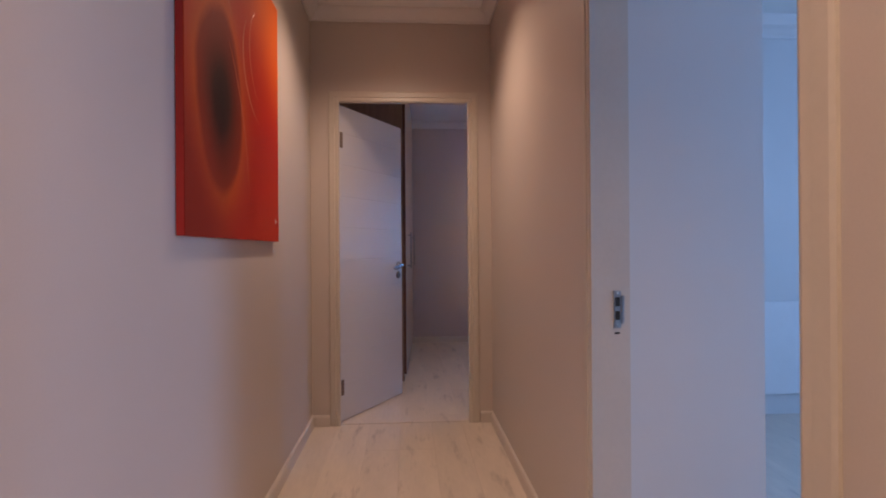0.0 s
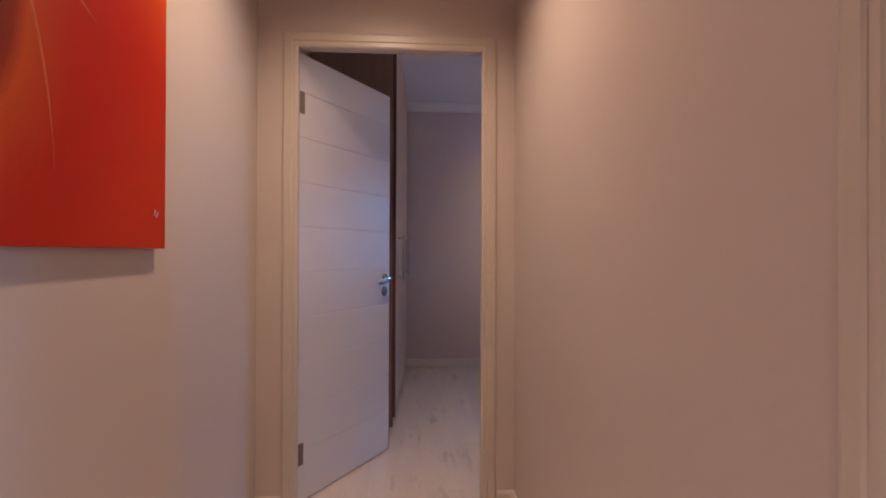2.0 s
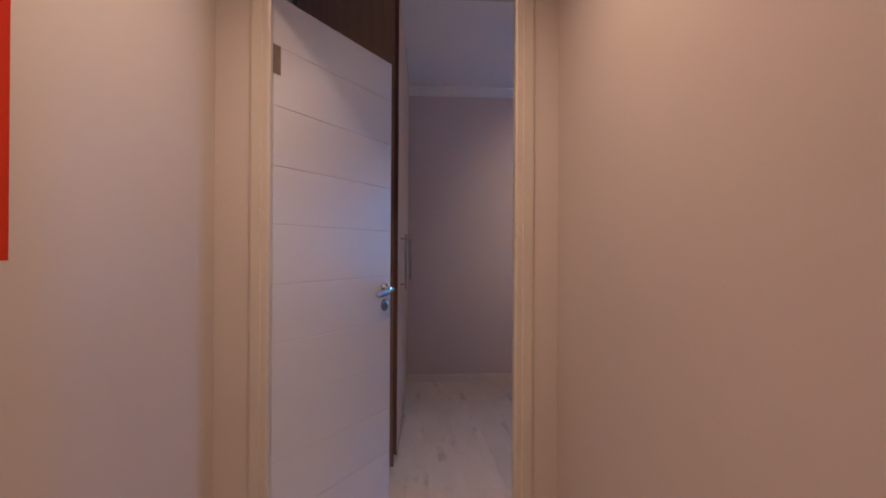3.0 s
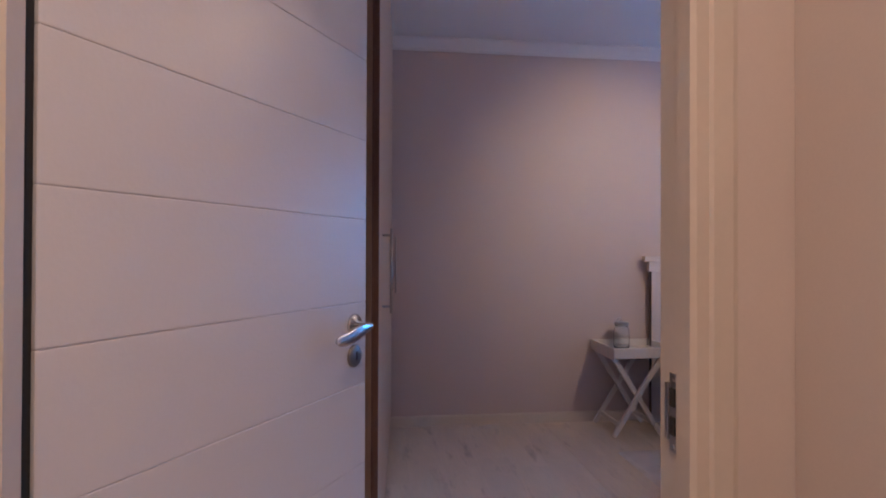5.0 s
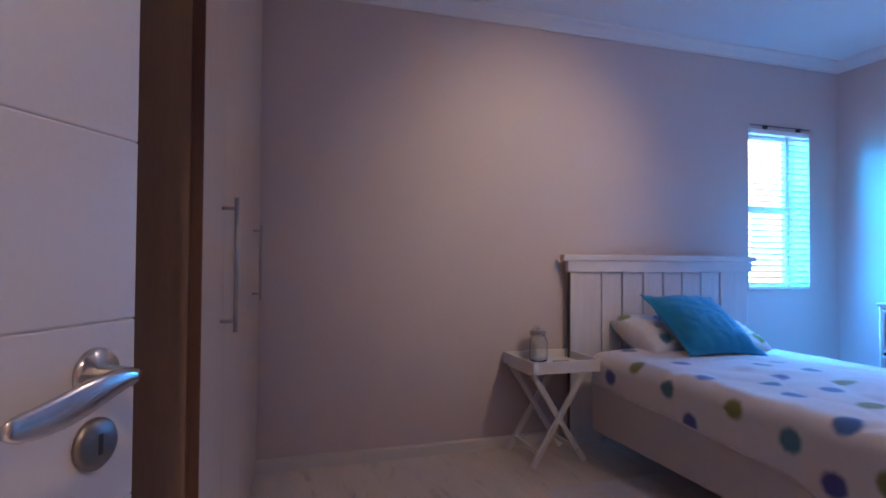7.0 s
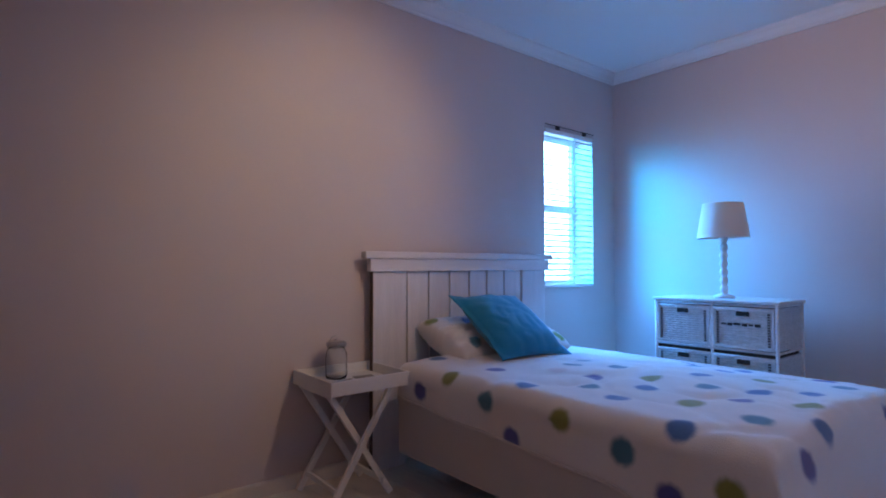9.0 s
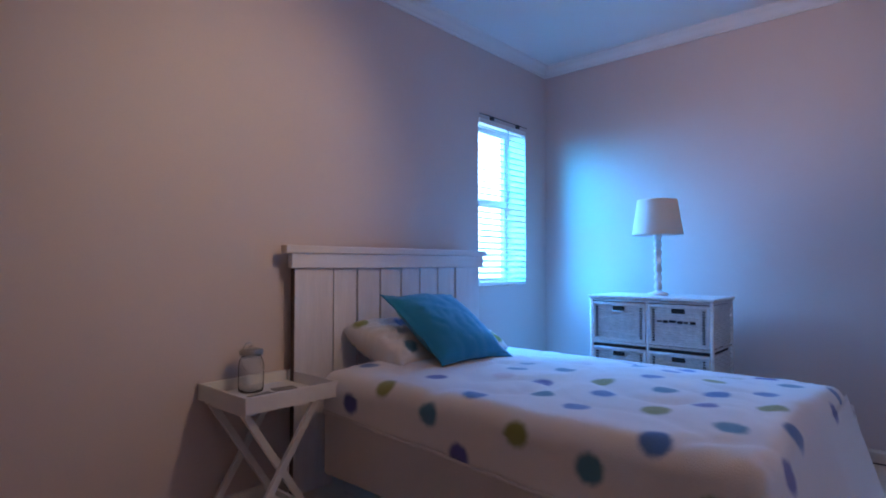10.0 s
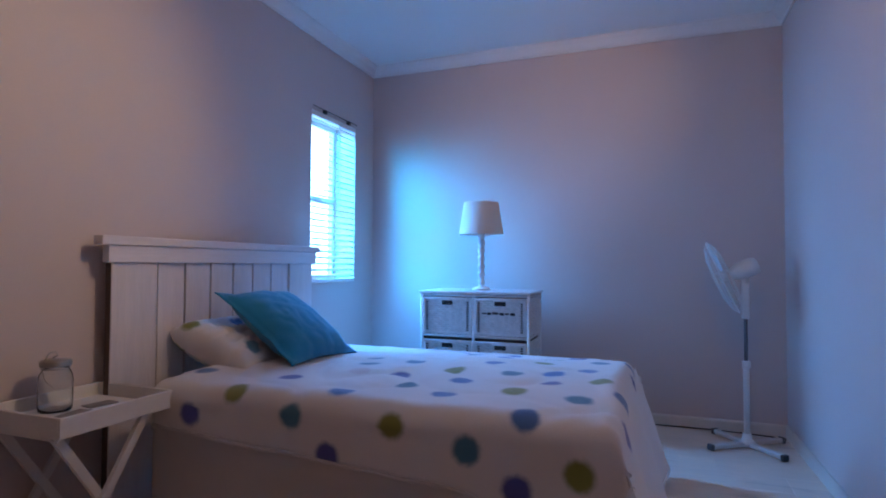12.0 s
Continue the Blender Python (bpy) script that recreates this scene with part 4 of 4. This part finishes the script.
# ---------------------------------------------------------------- bedside mat
def mat_rug():
    bm = bmesh.new()
    n, k = 60, 40
    x0, x1, y0, y1 = 1.80, 2.62, 1.55, 2.42
    g = [[bm.verts.new((x0 + (x1 - x0) * i / n, y0 + (y1 - y0) * j / k, 0.014 + 0.004 * noise.noise(Vector((i * 0.9, j * 0.9, 2))) if 0 < i < n and 0 < j < k else 0.001)) for j in range(k + 1)] for i in range(n + 1)]
    for i in range(n):
        for j in range(k):
            bm.faces.new((g[i][j], g[i + 1][j], g[i + 1][j + 1], g[i][j + 1]))
    return solid("bedside_mat", bm, RUG, None, "pale woven bedside mat on the laminate floor", "rug", "", True)


mat_rug()


# ---------------------------------------------------------------- wicker chest and lamp
def woven(bm, w, h, rows, depth, axis):
    """A panel of rounded strands that weave over and under upright stakes; axis 'y' lies across the front, 'x' along the side."""
    stakes = 13 if axis == "y" else 7
    n = stakes * 4
    for r in range(rows):
        z = (r + 0.5) * h / rows
        up = h / rows * 0.52
        ring = []
        for i in range(n + 1):
            s = i / n * w
            wob = depth + 0.0035 * math.cos(i / n * stakes * math.pi + (r % 2) * math.pi)
            pts = []
            for dz, dd in ((-up, -0.003), (0, 0.0025), (up, -0.003)):
                pts.append(bm.verts.new((-(wob + dd), s, z + dz) if axis == "y" else (s, -(wob + dd), z + dz)))
            ring.append(pts)
        for u, v in zip(ring, ring[1:]):
            for k in range(2):
                bm.faces.new((u[k], u[k + 1], v[k + 1], v[k]))
    return bm


chest = thing("wicker_chest", pose(4.075, 1.648, 0), "white-painted wicker chest with woven pull-out baskets", "chest of drawers")
CW, CD, CH = 0.737, 0.40, 0.874
for x in (0.012, CD - 0.012):
    for y in (0.012, CW - 0.012):
        part("post", tube([(x, y, 0), (x, y, CH - 0.012)], 0.011, 10), WICKER, chest, "", True)
part("mid_post", tube([(0.012, CW / 2, 0.03), (0.012, CW / 2, CH - 0.02)], 0.009, 10), WICKER, chest, "", True)
part("top", box((-0.008, -0.008, CH - 0.018), (CD + 0.006, CW + 0.008, CH), 0.006), WICKER, chest)
for z in (0.03, 0.307, 0.584, CH - 0.028):
    for a, b in (((0.012, 0.012, z), (0.012, CW - 0.012, z)), ((CD - 0.012, 0.012, z), (CD - 0.012, CW - 0.012, z)), ((0.012, 0.012, z), (CD - 0.012, 0.012, z)), ((0.012, CW - 0.012, z), (CD - 0.012, CW - 0.012, z))):
        part("rail", tube([a, b], 0.008, 8), WICKER, chest, "", True)
BW, BH = CW / 2 - 0.032, 0.232
for row, z in enumerate((0.041, 0.318, 0.595)):
    for col, y in enumerate((0.024, CW / 2 + 0.010)):
        bk = part("basket", box((0.007, 0.004, 0.0), (CD - 0.04, BW - 0.004, BH - 0.012), 0.004), WICKER, chest, "white woven basket drawer")
        bk.matrix_local = pose(0.012, y, z)
        tagged(part("weave", woven(bmesh.new(), BW, BH, 17, 0.0, "y"), WICKER, bk, "", True), kind="stuff")
        part("rim", tube([(-0.004, 0, BH), (-0.004, BW, BH)], 0.007, 8), WICKER, bk, "", True)
        # solid near-black box fills this gap in place of its shade
        part("shadow_gap", box((0.000, 0.0, BH + 0.006), (CD - 0.05, BW, BH + 0.0225)), DARK, bk, "dark gap above the basket")
        part("hand_hole", box((-0.0085, BW / 2 - 0.036, BH - 0.044), (0.006, BW / 2 + 0.036, BH - 0.014), 0.004), DARK, bk, "dark hand hole")
        part("hole_binding", tube([(-0.007, BW / 2 + dx, BH - 0.029 + dz) for dx, dz in ((-0.04, -0.018), (0.04, -0.018), (0.04, 0.017), (-0.04, 0.017))], 0.004, 6, True), WICKER, bk, "", True)
        border = bmesh.new()
        for lo, hi in (((0.0, 0.0), (BW, 0.014)), ((0.0, BH - 0.012), (BW, BH)), ((0.0, 0.014), (0.014, BH - 0.012)), ((BW - 0.014, 0.014), (BW, BH - 0.012))):
            add_box(border, (-0.0095, lo[0], lo[1]), (0.002, hi[0], hi[1]), 0.002)
        part("border", border, WICKER, bk)
        gaps = bmesh.new()
        for q in range(13):
            for yy in (0.022, BW - 0.036):
                add_box(gaps, (-0.0086, yy, 0.024 + q * 0.0148), (-0.004, yy + 0.014, 0.0312 + q * 0.0148))
        tagged(part("weave_gap", gaps, DARK, bk, "dark gaps in the weave"), kind="stuff")
        if row == 2 and col == 0:
            # dark worn lettering that cannot be read
            for i, (a, wdt, hgt) in enumerate(((0.05, 0.030, 0.010), (0.085, 0.028, 0.012), (0.118, 0.040, 0.014), (0.165, 0.030, 0.012), (0.20, 0.026, 0.010), (0.235, 0.030, 0.012))):
                part("worn_mark", box((-0.0088, BW - a - wdt, 0.135 - 0.004 * (i % 2)), (-0.0070, BW - a, 0.135 + hgt)), DARK, bk, "dark unreadable mark")
for z0 in (0.041, 0.318, 0.595):
    sp = tagged(part("side_weave", woven(bmesh.new(), CD - 0.05, 0.236, 17, 0.0, "x"), WICKER, chest, "", True), kind="stuff")
    sp.matrix_local = pose(0.025, 0.010, z0)
    part("side_board", box((0.025, 0.016, z0), (CD - 0.025, 0.022, z0 + 0.236)), WICKER, chest)

lm = thing("table_lamp", pose(4.255, 2.015, CH + 0.001), "white turned-wood table lamp with a cream tapered shade, unlit", "lamp")
prof = [(0.058, 0.0), (0.060, 0.006), (0.058, 0.014), (0.040, 0.020), (0.022, 0.026)]
for i in range(7):
    z = 0.03 + i * 0.052
    prof += [(0.015, z), (0.022, z + 0.012), (0.0245, z + 0.026), (0.022, z + 0.040)]
prof += [(0.014, 0.400), (0.010, 0.42)]
part("turned_base", lathe(prof, 28), WHITEWOOD, lm, "white turned bobbin stem", True)
part("shade", lathe([(0.150, 0.372), (0.116, 0.590), (0.114, 0.590), (0.148, 0.372)], 48, False), SHADE, lm, "cream tapered fabric shade", True)
part("lamp_holder", lathe([(0.012, 0.42), (0.016, 0.43), (0.016, 0.46), (0.012, 0.47)], 16), PVC, lm, "", True)
for z, r in ((0.374, 0.1487), (0.588, 0.1157)):
    part("shade_ring", tube([(r * math.cos(a * math.tau / 40), r * math.sin(a * math.tau / 40), z) for a in range(40)], 0.002, 6, True), SHADE, lm, "", True)


# ---------------------------------------------------------------- pedestal fan
fan = thing("pedestal_fan", pose(4.325, 0.435, 0), "white pedestal fan on a cross foot, switched off", "fan")
for i, a in enumerate((228, 318, 48, 138)):
    ft = part("foot", box((0.02, -0.017, 0.006), (0.245, 0.017, 0.030), 0.006), PLASTIC, fan)
    ft.matrix_local = pose(0, 0, 0, 0, 0, a - 12)
    part("foot_cap", box((0.240, -0.019, 0.0), (0.262, 0.019, 0.034), 0.004), BLACK if i == 0 else GREYMETAL, ft, "dark end cap")
part("foot_collar", lathe([(0.040, 0.006), (0.040, 0.034), (0.026, 0.045), (0.024, 0.075)], 20), PLASTIC, fan, "", True)
part("lower_pole", tube([(0, 0, 0.03), (0, 0, 0.47)], 0.0165, 16), PLASTIC, fan, "", True)
part("pole_collar", lathe([(0.022, 0.452), (0.023, 0.458), (0.023, 0.486), (0.016, 0.494)], 18), PLASTIC, fan, "", True)
part("upper_pole", tube([(0, 0, 0.48), (0, 0, 0.76)], 0.0105, 14), GREYMETAL, fan, "grey steel inner pole", True)
part("control_box", box((-0.020, -0.021, 0.735), (0.020, 0.021, 0.950), 0.010), PLASTIC, fan)
part("neck", tube([(0, 0, 0.94), (0, 0.002, 0.99), (0, 0.006, 1.015)], [0.022, 0.020, 0.026], 14), PLASTIC, fan, "", True)
head = part("motor_housing", lathe([(0.020, -0.105), (0.044, -0.098), (0.052, -0.07), (0.052, 0.0), (0.044, 0.025), (0.03, 0.05)], 24), PLASTIC, fan, "white motor housing", True)
head.matrix_local = pose(0, 0.028, 1.012, -113, 0, -8)
GR = 0.222
grille = bmesh.new()
for k in range(36):
    a = k * math.tau / 36
    c, s = math.cos(a), math.sin(a)
    for sg in (1, -1):
        add_tube(grille, [(0.04 * c, 0.04 * s, 0.095 + sg * 0.045), (0.13 * c, 0.13 * s, 0.095 + sg * 0.043), (0.19 * c, 0.19 * s, 0.095 + sg * 0.028), (GR * c, GR * s, 0.095 + sg * 0.004)], 0.0013, 4)
part("grille", grille, PLASTIC, head, "white wire grille")
for r, z, rr in ((GR, 0.095, 0.0045), (0.13, 0.138, 0.002), (0.13, 0.052, 0.002), (0.19, 0.123, 0.0015), (0.19, 0.067, 0.0015)):
    part("grille_ring", tube([(r * math.cos(a * math.tau / 48), r * math.sin(a * math.tau / 48), z) for a in range(48)], rr, 6, True), PLASTIC, head, "", True)
part("grille_badge", lathe([(0.042, 0.136), (0.042, 0.142), (0.03, 0.146)], 24), PLASTIC, head, "", True)
part("hub", lathe([(0.036, 0.07), (0.036, 0.105), (0.024, 0.115)], 20), PLASTIC, head, "", True)
for k in range(3):
    bm = bmesh.new()
    g = []
    for i in range(9):
        r = 0.03 + i / 8 * 0.155
        wdt = 0.25 + 0.62 * math.sin(min(1, i / 8 + 0.12) * math.pi * 0.72)
        g.append([bm.verts.new((r * math.cos(t), r * math.sin(t), 0.088 + 0.026 * (q - 0.5))) for q in (0, 0.25, 0.5, 0.75, 1) for t in ((q - 0.5) * wdt + 0.25 * i / 8,)])
    for u, v in zip(g, g[1:]):
        for q in range(4):
            bm.faces.new((u[q], u[q + 1], v[q + 1], v[q]))
    bl = part("blade", bm, PLASTIC, head, "pale fan blade", True)
    bl.matrix_local = pose(0, 0, 0, 0, 0, k * 120)
    th = bl.modifiers.new("thickness", "SOLIDIFY")
    th.thickness = 0.002
cable = thing("power_cable", None, "thin black power cable lying along the skirting", "cable")
part("cord", tube([(4.56, 1.50, 0.006), (4.585, 1.2, 0.006), (4.58, 0.9, 0.006), (4.592, 0.6, 0.006), (4.575, 0.40, 0.006), (4.56, 0.27, 0.006), (4.50, 0.215, 0.006)], 0.004, 8), BLACK, cable, "", True)
part("cord", tube([(4.33, 0.40, 0.010), (4.42, 0.32, 0.006), (4.46, 0.24, 0.006), (4.52, 0.20, 0.006)], 0.004, 8), BLACK, cable, "", True)

adapter = thing("power_adapter", pose(4.035, 1.065, 0, 0, 0, 42), "small black power adapter lying on the floor behind the bed", "adapter")
part("housing", box((-0.032, -0.020, 0.0), (0.032, 0.020, 0.034), 0.005), BLACK, adapter)
part("cord", tube([(0.030, 0.0, 0.012), (0.07, 0.01, 0.006), (0.14, -0.03, 0.004), (0.26, -0.02, 0.004), (0.40, 0.03, 0.004)], 0.003, 6), BLACK, adapter, "", True)

# ---------------------------------------------------------------- ceiling lights
cl = thing("ceiling_spotlight", pose(2.45, 0.95, TOP), "ceiling plate with three aimed spotlights, lit", "ceiling light")
part("plate", lathe([(0.09, 0.0), (0.09, -0.012), (0.08, -0.02)], 28), PVC, cl, "", True)
for a in (110, 0, 215):
    sh = part("spot_head", lathe([(0.026, -0.03), (0.030, 0.0), (0.030, 0.05), (0.018, 0.06)], 18, False), PVC, cl, "", True)
    sh.matrix_local = pose(0.07 * math.cos(radians(a)), 0.07 * math.sin(radians(a)), -0.07, 30 * math.sin(radians(a)), -30 * math.cos(radians(a)), 0)
for x, y in ((0.37, -0.82), (0.40, -3.6)):
    dl = thing("downlight", pose(x, y, TOP), "small recessed corridor downlight, lit", "ceiling light", "corridor downlights")
    part("bezel", lathe([(0.045, 0.0), (0.045, -0.006), (0.036, -0.008), (0.034, 0.0)], 24, False), PVC, dl, "", True)

# ---------------------------------------------------------------- corridor painting
pic = thing("painting", HALL @ pose(HL + 0.002, -1.505, 1.667), "large unframed abstract canvas in red and orange round a dark oval", "painting")
RED = material("plain_red_paint", (0.42, 0.020, 0.012), 0.45, vary=0.08, scale=8, grain=300, bump=0.15)
part("canvas_edge", box((0.0, -0.521, -0.522), (0.0205, 0.521, 0.522), 0.002), RED, pic, "plain red canvas edge")
part("canvas", box((0.0205, -0.521, -0.522), (0.0230, 0.521, 0.522), 0.001), PICTURE, pic)
PALE = material("pale_orange_oil_paint", (0.52, 0.10, 0.028), 0.45, vary=0.25, scale=20, grain=90, bump=0.2)


def stroke(points, width):
    """A thin raised paint stroke on the canvas, tapering to both ends."""
    bm = bmesh.new()
    rows = []
    for i, (y, z) in enumerate(points):
        y2, z2 = points[min(i + 1, len(points) - 1)]
        y1, z1 = points[max(i - 1, 0)]
        k = math.hypot(y2 - y1, z2 - z1)
        w = width * math.sin(math.pi * (i + 0.5) / len(points)) / 2
        rows.append([bm.verts.new((x, y - (z2 - z1) / k * w * q, z + (y2 - y1) / k * w * q)) for q, x in ((-1, 0.0231), (0, 0.0240), (1, 0.0231))])
    for u, v in zip(rows, rows[1:]):
        for q in range(2):
            bm.faces.new((u[q], u[q + 1], v[q + 1], v[q]))
    part("brush_stroke", bm, PALE, pic, "pale orange brush stroke", True)


for cy, cz, ry, rz, a0, a1, w in ((-0.23, -0.06, 0.19, 0.34, 55, 130, 0.014), (-0.21, -0.06, 0.235, 0.38, 60, 120, 0.006), (0.30, 0.16, 0.30, 0.24, 150, 250, 0.016),
                                  (0.34, 0.20, 0.26, 0.22, 140, 235, 0.010), (-0.55, -0.45, 0.62, 0.75, 5, 50, 0.009)):
    stroke([(cy + ry * math.cos(radians(a0 + (a1 - a0) * i / 24)), cz + rz * math.sin(radians(a0 + (a1 - a0) * i / 24))) for i in range(25)], w)
part("signature", tube([(0.0235, 0.455, -0.44), (0.0235, 0.462, -0.425), (0.0235, 0.468, -0.445), (0.0235, 0.478, -0.43)], 0.0012, 4), PALE_GREY, pic, "small pale illegible signature")

# ---------------------------------------------------------------- side room
ht = thing("wall_heater", pose(0, 0, 0), "flat white wall-mounted panel heater", "heater")
part("panel", box((2.68, -0.040, 0.138), (3.285, -0.022, 0.748), 0.003), PVC, ht)
for x in (2.73, 3.235):
    for z in (0.2, 0.69):
        part("mounting", tube([(x, -0.0125, z), (x, -0.022, z)], 0.012, 10), DARK, ht)
        part("screw_cap", tube([(x, -0.040, z), (x, -0.044, z)], 0.010, 10), STEEL, ht, "steel screw cap")
art = thing("canvas_art", pose(3.40, -0.013, 1.57), "white canvas with twig-like swirls", "picture")
part("canvas", box((-0.30, -0.038, -0.60), (0.30, 0.0, 0.60), 0.003), CANVAS, art)
rng = random.Random(4)
for cx, cz, r, a0, a1 in ((0.02, -0.33, 0.16, 0, 370), (0.02, -0.33, 0.05, 100, 420), (0.25, -0.12, 0.45, 95, 185), (0.10, 0.25, 0.25, 60, 150)):
    pts = []
    for i in range(22):
        a = radians(a0 + (a1 - a0) * i / 21)
        pts.append((cx + r * math.cos(a), -0.040, cz + r * math.sin(a)))
    st = part("swirl", tube(pts, 0.003, 5), TWIG, art, "dark twig swirl")
    bm = bmesh.new()
    for i, p in enumerate(pts):
        for _ in range(3):
            a = radians(a0 + (a1 - a0) * i / 21) + rng.uniform(-0.5, 0.5)
            d = rng.uniform(0.015, 0.04)
            add_tube(bm, [p, (p[0] + d * math.cos(a), p[1] - 0.002, p[2] + d * math.sin(a))], 0.0012, 3)
    part("barb", bm, TWIG, st)
sw = thing("window_2", None, "side room window with a white frame", "window", "", "structure")
for lo, hi in (((-3.55, 0.95), (-3.51, 2.05)), ((-2.29, 0.95), (-2.25, 2.05)), ((-3.51, 0.95), (-2.29, 0.99)), ((-3.51, 2.01), (-2.29, 2.05))):
    part("window_frame", box((4.66, lo[0], lo[1]), (4.70, hi[0], hi[1]), 0.003), ALU, sw)

# ---------------------------------------------------------------- floor planks
floor = thing("floor", None, "pale limed laminate planks running along the corridor", "floor", "", "structure")
shared = {}
rng = random.Random(11)
PW, PL = 0.193, 1.285


def plank(x, y, w, length):
    key = (round(w, 3), round(length, 3))
    if key not in shared:
        bm = box((0.0002, 0.0002, -0.012), (w - 0.0002, length - 0.0002, 0.0), 0.0)
        top = [e for e in bm.edges if all(abs(v.co.z) < 1e-6 for v in e.verts)]
        bmesh.ops.bevel(bm, geom=top, offset=0.0006, segments=1, affect="EDGES")
        ob = part("plank", bm, FLOOR, floor)
        shared[key] = ob.data
    else:
        ob = new("plank", shared[key])
        ob.parent = floor
    ob.matrix_local = pose(x, y, 0)


x = -0.40
while x < 4.75:
    first_y = -5.3 if x < 1.1 else -4.5
    y = first_y - rng.choice((0.0, 0.3, 0.62, 0.95))
    while y < 3.1:
        end = min(y + PL, 3.12)
        start = max(y, first_y)
        if end - start > 0.05:
            plank(x, start, PW, end - start)
        y += PL
    x += PW

structure("threshold_strip", box((DX, 0.008, 0.0005), (DX + 0.82, 0.022, 0.0035), 0.001), FLOOR, "thin pale strip across the doorway floor")
